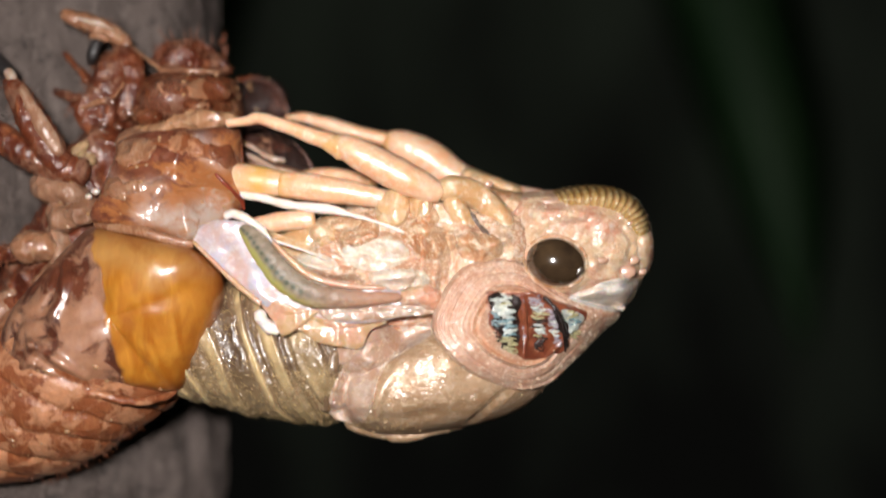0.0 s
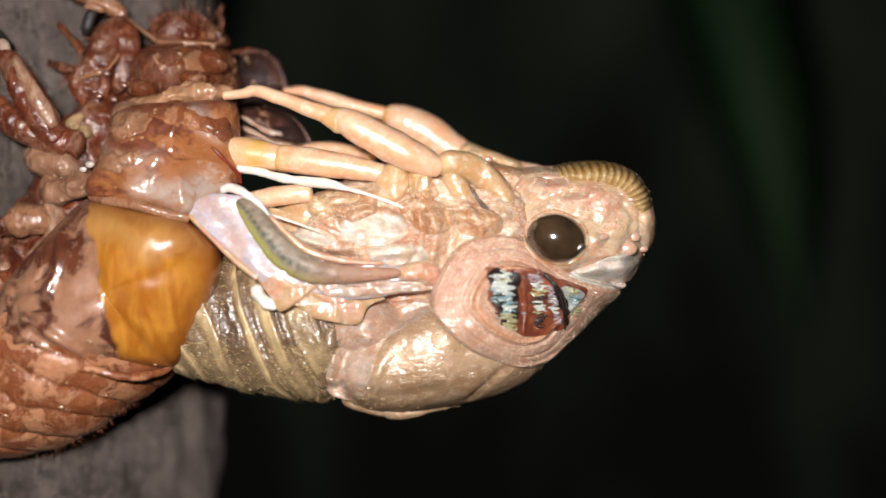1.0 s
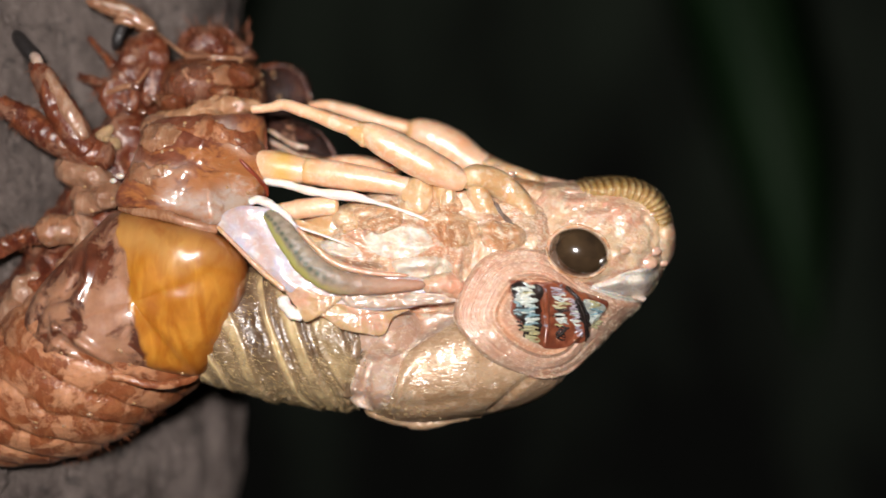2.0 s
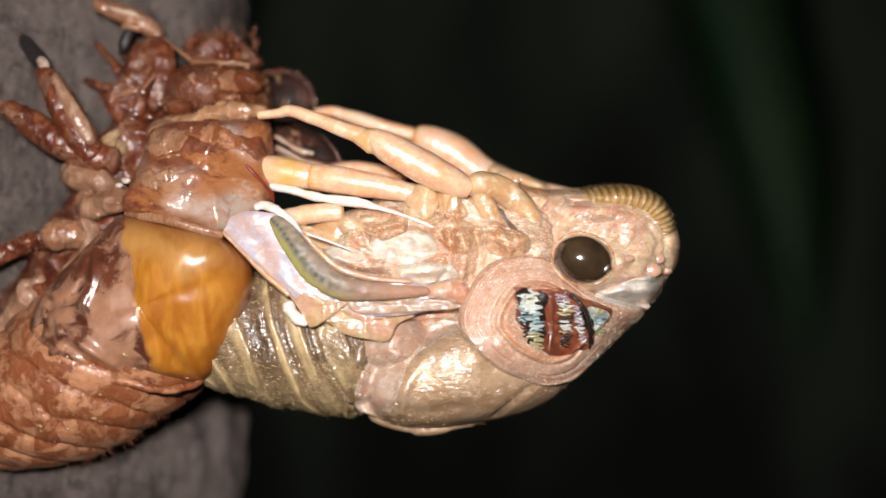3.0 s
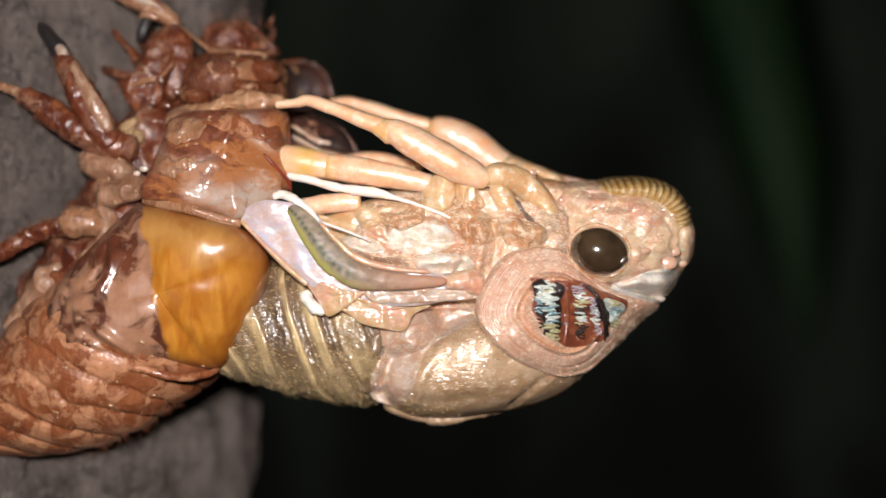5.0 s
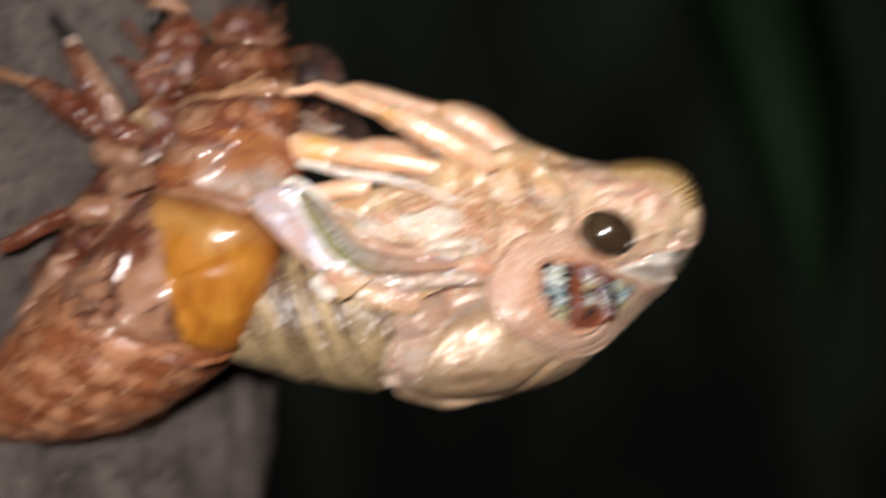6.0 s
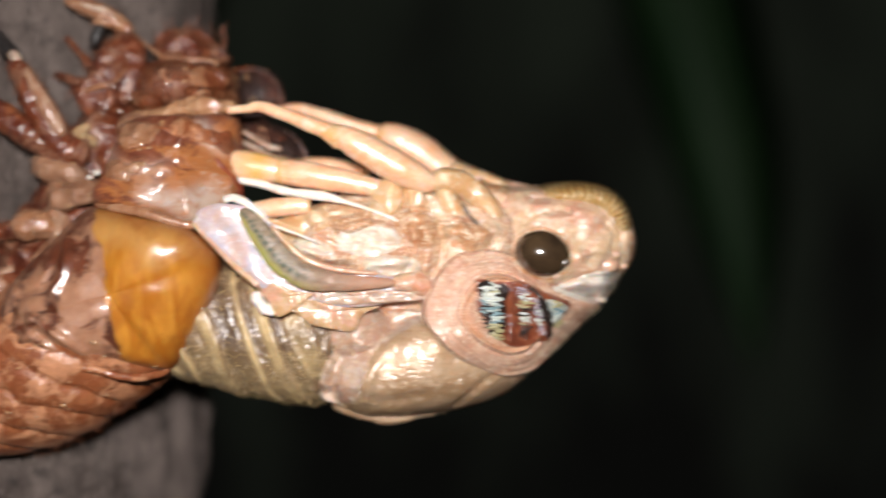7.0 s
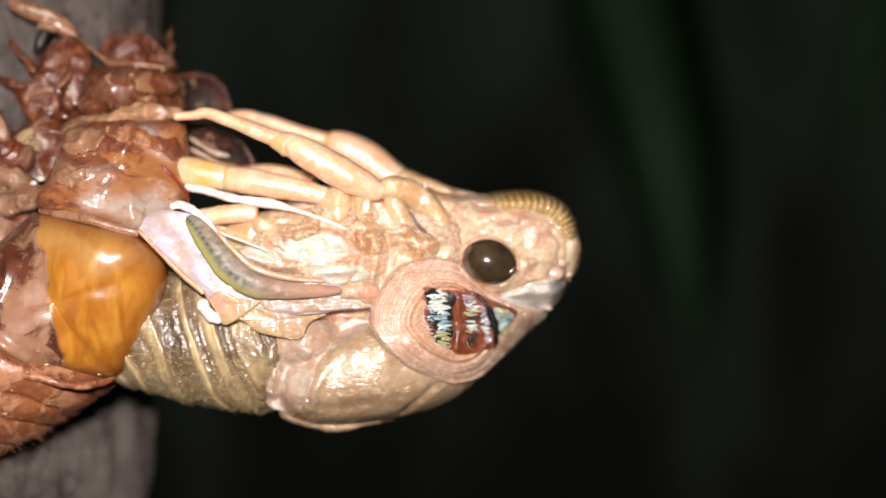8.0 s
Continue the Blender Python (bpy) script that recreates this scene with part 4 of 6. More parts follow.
def build_legs():
    def knuckle(u, t, p):
        return 0.03 * fractal(p, 1.2, 3) + 0.012 * ridged(p, 2.2, 5), {"band": np.clip(0.7 * (0.14 - u) * 7, 0, 0.6) + 0.3 * np.clip((u - 0.9) * 10, 0, 1)}

    def leg(name, thigh, shin, hip, label, yellow=0.0):
        top = part(name, loft(thigh, 70, 36, knuckle, ends=0.22), LIMB, cicada, label)
        if shin:
            part("shin", loft(shin, 60, 28, lambda u, t, p: (0.03 * fractal(p, 1.2, 3), {"band": yellow * np.exp(-((u - 0.58) / 0.2) ** 2)}), ends=0.22), LIMB, top)
        for h in hip:
            part("hip_joint", loft(h, 60, 40, lambda u, t, p: (0.07 * ridged(p * np.array([1.3, 1, 0.8]), 0.75, 4) + 0.03 * ridged(p, 1.8, 8) - 0.02, {}), ends=0.7), COXA, top)
        return top

    leg("front_leg", [(-4.26, -4.20, 5.97, 0.42, 0.5), (-3.61, -4.30, 5.71, 0.64, 0.75), (-2.35, -4.30, 5.01, 0.81, 0.9), (-0.95, -4.20, 4.24, 0.81, 0.95), (0.31, -4.00, 3.63, 0.68, 0.8), (1.02, -3.80, 3.36, 0.42, 0.6)],
        [(-9.81, -3.20, 7.16, 0.20, 0.25), (-8.70, -3.40, 7.25, 0.23, 0.3), (-8.05, -3.60, 7.34, 0.28, 0.32), (-6.88, -3.90, 6.96, 0.34, 0.38), (-5.45, -4.10, 6.41, 0.39, 0.42), (-4.21, -4.20, 5.92, 0.45, 0.5)],
        [[(0.79, -3.60, 3.20, 0.45, 0.6), (1.36, -3.70, 3.62, 0.62, 0.8), (2.21, -3.50, 3.50, 0.66, 0.8), (3.31, -3.20, 2.90, 0.64, 0.8), (4.03, -3.00, 1.97, 0.62, 0.9), (4.13, -2.80, 0.75, 0.60, 1)],
         [(1.30, -3.70, 3.37, 0.51, 0.7), (1.76, -3.60, 2.58, 0.51, 0.6), (2.16, -3.50, 1.73, 0.51, 0.7), (2.73, -3.30, 0.74, 0.57, 0.9)]], "peach front leg with a swollen thigh")
    leg("front_leg", [(-2.14, 2.20, 6.72, 0.45, 0.5), (-1.21, 2.20, 6.36, 0.86, 0.9), (0.19, 2.20, 5.62, 1.05, 1.0), (1.58, 2.20, 4.66, 0.92, 0.9), (2.66, 2.00, 4.16, 0.72, 0.8)],
        [(-7.61, 2.60, 8.05, 0.16, 0.2), (-6.51, 2.50, 8.01, 0.31, 0.3), (-4.79, 2.40, 7.50, 0.37, 0.38), (-3.23, 2.30, 7.02, 0.37, 0.4), (-1.99, 2.20, 6.67, 0.40, 0.45)],
        [[(2.03, 1.50, 4.64, 0.49, 0.8), (3.52, 0.80, 4.13, 0.43, 1), (5.31, 0.40, 3.35, 0.42, 1.2)]], "peach front leg held close to its twin")
    leg("middle_leg", [(-7.31, -2.60, 4.10, 0.68, 0.66), (-6.00, -2.80, 3.95, 0.70, 0.70), (-4.41, -3.00, 3.68, 0.65, 0.66), (-2.97, -3.10, 3.44, 0.56, 0.58), (-2.05, -3.20, 3.22, 0.48, 0.5), (-1.55, -3.20, 3.05, 0.36, 0.4)],
        [(-10.58, -2.00, 4.62, 0.60, 0.50), (-9.07, -2.40, 4.42, 0.80, 0.68), (-7.90, -2.50, 4.24, 0.76, 0.70), (-6.90, -2.60, 4.08, 0.64, 0.64)],
        [], "peach middle leg with a yellowish knee", 0.8)
    leg("middle_leg", [(-6.89, 1.60, 4.64, 0.43, 0.5), (-5.03, 1.50, 4.79, 0.37, 0.5), (-3.64, 1.20, 4.55, 0.37, 0.5), (-2.55, 0.80, 4.28, 0.36, 0.6)], [(-10.18, 2.00, 5.54, 0.37, 0.4), (-8.45, 1.80, 5.21, 0.43, 0.45), (-6.73, 1.60, 4.64, 0.43, 0.5)], [], "peach middle leg behind its twin")
    leg("hind_leg", [(-9.07, -2.40, 1.86, 0.38, 0.40), (-7.89, -2.60, 2.06, 0.48, 0.46), (-6.57, -2.80, 2.24, 0.50, 0.46), (-5.40, -2.90, 2.30, 0.42, 0.4)],
        [(-11.16, -2.00, 1.63, 0.23, 0.3), (-9.97, -2.20, 1.71, 0.29, 0.3), (-8.93, -2.40, 1.85, 0.32, 0.34)],
        [], "short peach hind leg against the flank")
    part("knee", loft([(-4.99, -4.20, 6.14, 0.25, 0.28), (-4.37, -4.30, 5.88, 0.48, 0.45), (-3.81, -4.30, 5.68, 0.56, 0.53), (-3.14, -4.30, 5.40, 0.50, 0.39)], 40, 30, lambda u, t, p: (0.08 * ridged(p, 1.0, 5), {"band": 0.35 + 0 * u}), ends=0.5), LIMB, cicada, "swollen yellowish knee")
    for k, (rim, high) in enumerate((([(-2.22, -3.40, 3.04), (-1.82, -3.40, 3.58), (-1.11, -3.40, 3.69), (-0.62, -3.50, 3.15), (-0.68, -3.70, 2.23), (-1.19, -3.70, 1.73), (-1.81, -3.60, 1.90), (-2.18, -3.50, 2.47)], 0.55), ([(-0.57, -3.40, 3.38), (0.06, -3.40, 3.50), (0.51, -3.50, 2.98), (0.34, -3.80, 2.23), (-0.23, -3.80, 1.95), (-0.62, -3.60, 2.58)], 0.5))):
        part("hip_ring", pillow(rim, high, 0.8, 24, 80, lambda r, t, p: (0.30 * ridged(p * np.array([1.6, 0, 0.6]), 0.8, 5 + k) + 0.10 * ridged(p * np.array([1, 0, 1]), 1.8, 3), {}), 2.0), COXA, cicada, "yellowish pleated hip ring")
    part("flank_fold", pillow([(-8.95, -1.60, 2.02), (-7.72, -1.60, 1.55), (-5.80, -1.80, 2.19), (-4.20, -1.80, 2.60), (-2.73, -2.00, 2.06), (-2.72, -2.20, 0.32), (-4.17, -2.20, -0.84), (-6.51, -2.00, -0.84), (-8.16, -1.60, 0.03)], 1.0, 1.6, 26, 110, lambda r, t, p: (0.22 * ridged(p * np.array([0.7, 1, 1.5]), 0.6, 16) + 0.06 * ridged(p, 1.6, 4), {}), 2.2), COXA, cicada, "brownish folded flank behind the hind leg")
    side = front_of(["pleura", "flank_fold"])
    for k, (rim, high) in enumerate((([(-2.44, -3.60, 2.92), (-2.05, -3.40, 3.55), (-1.39, -3.40, 3.55), (-1.10, -3.60, 2.72), (-1.30, -3.80, 2.00), (-1.98, -3.80, 1.84), (-2.38, -3.70, 2.29)], 0.9), ([(-1.19, -3.60, 3.00), (-0.40, -3.60, 3.26), (0.51, -3.70, 2.91), (0.90, -3.90, 2.23), (0.34, -4.00, 1.77), (-0.54, -3.90, 1.95), (-1.02, -3.80, 2.40)], 0.8),
                                     ([(-1.01, -4.00, 1.77), (0.17, -4.00, 1.94), (1.24, -4.10, 1.60), (1.51, -4.20, 0.81), (0.87, -4.30, 0.20), (-0.11, -4.20, 0.36), (-0.84, -4.10, 1.04)], 0.7), ([(-5.82, -3.20, 1.91), (-5.25, -3.20, 2.31), (-4.55, -3.40, 2.07), (-4.37, -3.50, 1.33), (-4.94, -3.50, 0.94), (-5.63, -3.40, 1.17)], 0.7),
                                     ([(-4.77, -3.40, 2.02), (-3.81, -3.40, 2.59), (-2.61, -3.60, 2.41), (-2.09, -3.80, 1.72), (-2.59, -3.90, 0.99), (-3.78, -3.80, 0.88), (-4.53, -3.60, 1.22)], 0.8), ([(1.58, -4.00, 1.15), (2.70, -4.00, 1.38), (3.69, -4.00, 1.15), (3.97, -4.00, 0.45), (2.97, -4.20, 0.03), (1.85, -4.20, 0.31)], 0.5))):
        part("hip_plate", laid(rim, side, high * 0.62, 0.4, 34, 120, lambda r, t, p: (0.26 * ridged(p * np.array([1.3, 0, 0.7]), 0.75, 4 + k) * (1 - r ** 2) + 0.07 * ridged(p * np.array([1, 0, 1]), 1.9, 9) * (1 - r ** 4), {}), 1.7, 0.16), PEACH if k % 3 else COXA, cicada)


build_legs()


def build_hip_shade():
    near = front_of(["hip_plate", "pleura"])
    # no recess here: a raised dark patch carries the hollow's shade as colour
    part("hip_shade_patch", laid([(2.20, -4.00, 2.67), (2.53, -4.00, 2.50), (2.98, -4.00, 1.94), (3.35, -4.00, 1.27), (3.04, -4.00, 1.32), (2.59, -4.00, 1.83), (2.31, -4.00, 2.28)], near, 0.10, 0.10, 12, 60, lumps(0.05, 1.5), 2.2, 0.2), HIP_SHADE, cicada, "dark patch painted as the shade in the hip joint's hollow")


def build_wing():
    """The still crumpled wing pad: film, fat green vein, wavy pink folds."""
    def ripple(r, t, p):
        return 0.10 * fractal(p, 0.8, 31) + 0.03 * np.sin(p[:, 0] * 5 + p[:, 2] * 3), {}

    wing = part("wing", pillow([(-11.29, -4.60, 1.34), (-10.90, -4.70, 1.92), (-10.11, -4.80, 2.25), (-8.97, -5.00, 2.19), (-7.83, -5.20, 1.90), (-6.98, -5.40, 0.99), (-6.02, -5.40, -0.25), (-4.52, -5.30, -1.02), (-2.32, -5.10, -1.27), (-1.08, -4.90, -1.41), (-0.39, -4.70, -1.78),
                                (-0.67, -4.80, -2.47), (-2.33, -4.90, -2.88), (-4.54, -5.00, -2.88), (-6.18, -5.20, -2.59), (-7.55, -5.30, -2.04), (-8.66, -5.20, -1.08), (-9.80, -5.00, -0.11), (-10.66, -4.80, 0.58)], 0.30, 0.45, 30, 160, ripple, 4.0), WINGFILM, cicada, "crumpled milky lilac wing, not yet unfolded")

    def beads(u, t, p):
        bead = (0.5 + 0.5 * np.cos(u * 27 * 2 * math.pi + 0.8 * np.sin(u * 31))) ** 1.2
        low = np.clip(np.cos(t) * 3.0 - 0.9 + 0.2 * np.sin(u * 60) + 0.7 * fractal(p, 1.6, 5), 0, 1) * np.clip((0.66 - u) * 6, 0, 1)
        line = np.exp(-((np.cos(t) - 0.12) / 0.22) ** 2) * np.clip((0.70 - u) * 5, 0, 1)
        return 0.03 * fractal(p, 1.5, 3) + 0.02 * ridged(p, 2.5, 6), {"edge": low, "bead": line * (0.35 + 0.65 * bead), "pinkish": np.clip((u - 0.50) * 2.6, 0, 0.9)}

    part("wing_vein", loft([(-8.74, -5.43, 1.90, 0.23, 0.22), (-8.19, -5.63, 1.40, 0.45, 0.23), (-7.42, -5.83, 0.35, 0.58, 0.27), (-6.51, -5.93, -0.71, 0.64, 0.27), (-5.29, -5.93, -1.44, 0.60, 0.27), (-3.66, -5.73, -1.67, 0.44, 0.24), (-2.17, -5.53, -1.70, 0.33, 0.2), (-0.99, -5.33, -1.68, 0.19, 0.18)],
         300, 48, beads), VEIN, wing, "fat grey-green wing vein with a beaded line")
    part("wing_tip_edge", tube([(-9.65, -4.90, 2.41, 0.17), (-9.11, -5.00, 2.52, 0.25), (-8.52, -5.20, 2.29, 0.19), (-7.82, -5.30, 1.79, 0.17), (-7.26, -5.40, 1.18, 0.08)], 50, 18, lumps(0.08, 2.0)), WHITE, wing, "bright white rim")
    part("wing_edge", tube([(-7.26, -5.40, 1.18, 0.11), (-6.42, -5.50, 0.30, 0.16), (-5.46, -5.50, -0.52, 0.19), (-3.96, -5.40, -1.02, 0.16), (-1.77, -5.20, -1.24, 0.11)], 40, 14), WINGFOLD, wing)
    part("wing_edge", tube([(-11.27, -4.70, 1.28, 0.11), (-10.21, -5.00, 0.25, 0.11), (-9.08, -5.20, -0.86, 0.14), (-7.81, -5.40, -1.90, 0.14)], 40, 12), WINGFOLD, wing)

    def wavy(r, t, p):
        return 0.07 * ridged(p * np.array([1.5, 1, 0.7]), 1.0, 41) + 0.08 * np.sin(p[:, 0] * 4 + 1.5 * p[:, 2]) * r - 0.03, {}

    part("wing_fold", pillow([(-8.10, -5.30, -1.49), (-6.97, -5.50, -1.76), (-5.86, -5.60, -2.16), (-5.05, -5.50, -2.22), (-5.59, -5.60, -2.71), (-6.15, -5.50, -3.13), (-6.85, -5.40, -3.44), (-7.20, -5.40, -2.86), (-7.68, -5.30, -2.18)], 0.14, 0.20, 16, 90, wavy, 3), WINGFOLD, wing)
    part("wing_fold", pillow([(-6.18, -5.20, -2.40), (-5.07, -5.30, -2.59), (-3.97, -5.30, -2.86), (-2.87, -5.20, -2.95), (-1.77, -5.00, -2.88), (-2.60, -5.10, -3.29), (-3.10, -5.00, -4.12), (-4.26, -5.10, -4.01), (-5.21, -5.20, -3.78), (-5.90, -5.20, -3.28), (-6.40, -5.20, -3.01)], 0.12, 0.20, 16, 100, wavy, 3), WINGFOLD, wing, "wavy yellowish hind wing edge")
    part("wing_fold", pillow([(-5.06, -5.40, -2.12), (-3.41, -5.40, -2.17), (-1.77, -5.20, -2.04), (0.17, -4.80, -2.19), (0.45, -4.70, -2.53), (-1.22, -5.00, -2.68), (-2.87, -5.20, -2.79), (-4.52, -5.30, -2.73)], 0.15, 0.3, 16, 90, wavy, 3), MILK, wing)
    part("wing_root", loft([(-1.22, -4.90, -1.77, 0.33, 0.5), (-0.39, -4.70, -1.64, 0.50, 0.7), (0.31, -4.40, -1.79, 0.56, 0.8), (0.87, -4.00, -2.22, 0.39, 0.6)], 40, 26, lumps(0.15, 1.4, 9)), PINK, cicada)
    part("wing_scale", loft([(-8.06, -5.20, -2.18, 0.17, 0.2), (-7.82, -5.30, -2.59, 0.30, 0.3), (-7.42, -5.20, -3.06, 0.30, 0.3), (-7.02, -5.10, -3.29, 0.14, 0.2)], 40, 24, lumps(0.10, 1.8)), WHITE, cicada, "small bright white flap below the wing")


build_hip_shade()

build_wing()

def down_and_glints(name, over, count, long, way, seed, parent, m, box, wide=0.016, rise=0.45):
    """Fine flat-lying hairs on the near side of a part, all in one mesh. box: x0, x1, z0, z1 in mm."""
    rng = random.Random(seed)
    pool = [(v, [q for q in f if len(q) == 4]) for v, f in SURF[over]]
    vs, fs = [], []
    way = np.array(way, float)
    while len(fs) < count * 2:
        v, quads = pool[rng.randrange(len(pool))]
        q = quads[rng.randrange(len(quads))]
        a, b, c = v[q[0]], v[q[1]], v[q[3]]
        x, z = a[0], a[2]
        if a[1] > -0.4 or not (box[0] < x < box[1] and box[2] < z < box[3]):
            continue
        n = np.cross(b - a, c - a)
        k = np.linalg.norm(n)
        if k < 1e-9:
            continue
        n = n / k * (-1 if n[1] > 0 else 1)
        base = a + (b - a) * rng.random() + (c - a) * rng.random()
        d = way + np.array([rng.uniform(-0.4, 0.4), rng.uniform(-0.2, 0.2), rng.uniform(-0.4, 0.4)])
        d = d - n * (d @ n)
        d = d / (np.linalg.norm(d) + 1e-9)
        tip = base + (d + n * rng.uniform(0.1, 1.0) * rise) * long * rng.uniform(0.6, 1.3)
        w = np.cross(d, n) * wide
        i = len(vs)
        vs += [base - w, base + w, base + n * 0.02, tip]
        fs += [[i, i + 2, i + 3], [i + 2, i + 1, i + 3]]
    tagged(part(name, (np.array(vs), fs, {}), m, parent), kind="stuff")


GOLD = plain("gold_down", (0.74, 0.54, 0.26), 0.22, 0.8, 0, 0, (0.50, 0.34, 0.14))
# these pale hairs stand in for dash-shaped glints, bright by their own colour
GLINT_PALE = plain("pale_glint_hair", (0.90, 0.78, 0.60), 0.24, 0.9, 0, 0, (0.80, 0.62, 0.40))
down_and_glints("down_and_glints", "abdomen", 1500, 0.24, (0.9, 0, -0.35), 1, cicada, GOLD, (-14, -3, -12, 0))
down_and_glints("down_and_glints", "scutum", 350, 0.34, (-0.95, 0, -0.1), 2, cicada, GLINT_PALE, (-6, 1, -7, -2), 0.009, 0.10)
down_and_glints("down_and_glints", "pleura", 1700, 0.30, (-0.95, 0, 0.1), 3, cicada, GLINT_PALE, (-7, 6, -3, 4), 0.020, 0.2)
down_and_glints("down_and_glints", "pronotum", 800, 0.30, (-0.95, 0, -0.1), 4, cicada, GLINT_PALE, (-1, 11, -8, 1), 0.011, 0.12)
down_and_glints("down_and_glints", "head", 700, 0.30, (-0.95, 0, 0.1), 5, cicada, GLINT_PALE, (4, 13, -4, 5), 0.011, 0.12)
down_and_glints("down_and_glints", "hip_plate", 700, 0.26, (-0.95, 0, 0.2), 6, cicada, GLINT_PALE, (-7, 6, -3, 6), 0.018, 0.2)
down_and_glints("down_and_glints", "wing_hinge", 200, 0.24, (-0.9, 0, -0.3), 7, cicada, GLINT_PALE, (-7, 6, -12, 6), 0.016, 0.2)



def glitter(over, count, size, seed, parent, m, box, tilt=0.38):
    """Tiny glossy flakes, added to sparkle like glints, on the near side of a part, each with a lean of its own, all in
    one mesh. box: x0, x1, z0, z1 in mm.
    """
    rng = random.Random(seed)
    pool = [(v, [q for q in f if len(q) == 4]) for v, f in SURF[over]]
    vs, fs, tries = [], [], 0
    while len(fs) < count and tries < count * 60:
        tries += 1
        v, quads = pool[rng.randrange(len(pool))]
        q = quads[rng.randrange(len(quads))]
        a, b, c = v[q[0]], v[q[1]], v[q[3]]
        n = np.cross(b - a, c - a)
        k = np.linalg.norm(n)
        if a[1] > -0.4 or k < 1e-9 or not (box[0] < a[0] < box[1] and box[2] < a[2] < box[3]):
            continue
        n = n / k * (-1 if n[1] > 0 else 1)
        # flakes gather in patches
        if n[1] > -0.25 or rng.random() > 0.5 + 1.6 * vnoise(a[None], 0.6, seed)[0]:
            continue
        n = n + np.array([rng.gauss(0, tilt), rng.gauss(0, tilt), rng.gauss(0, tilt)])
        n /= np.linalg.norm(n)
        t = np.cross(n, [0.15, 0, 1])
        t /= np.linalg.norm(t)
        w = np.cross(n, t)
        base = a + (b - a) * rng.random() + (c - a) * rng.random() + n * 0.03
        r = size * rng.uniform(0.5, 1.3)
        i = len(vs)
        vs += [base - t * r * 1.4, base - w * r * 0.6, base + t * r * 1.4, base + w * r * 0.7]
        fs.append([i, i + 1, i + 2, i + 3])
    tagged(part("added_glitter", (np.array(vs), fs, {}), m, parent), kind="stuff")


FLAKE = plain("glitter_flake", (0.74, 0.52, 0.36), 0.3, 1.0, 0.2, 0, (0.62, 0.38, 0.24), coat_rough=0.31)
GOLD_FLAKE = plain("gold_flake", (0.40, 0.27, 0.13), 0.3, 1.0, 0.1, 0, (0.26, 0.17, 0.09), coat_rough=0.31)
glitter("abdomen", 1500, 0.062, 21, cicada, GOLD_FLAKE, (-13, -3, -9, -1))
glitter("scutum", 900, 0.060, 22, cicada, GOLD_FLAKE, (-5, 1.5, -8.5, -3))
glitter("scutum", 250, 0.055, 23, cicada, FLAKE, (-2, 6, -7, -3.5))
glitter("pleura", 1400, 0.065, 24, cicada, FLAKE, (-7, 6, -3, 3.5))
glitter("head", 900, 0.060, 25, cicada, FLAKE, (4, 12, -3, 4))
glitter("pronotum", 900, 0.055, 26, cicada, FLAKE, (0, 9, -7, 0.5))
glitter("hip_plate", 300, 0.060, 27, cicada, FLAKE, (-7, 6, -3, 6))
glitter("wing_hinge", 120, 0.055, 28, cicada, FLAKE, (-7, 6, -12, 6))
glitter("hip_joint", 200, 0.055, 29, cicada, FLAKE, (0, 6, 0, 6))

# ---- the empty nymph skin, clinging to the bark ----
shell = thing("cicada_shell", (-20.12, 3.00, 0.47), "empty brown cicada nymph shell smeared with dried mud, on bark", "insect shell")


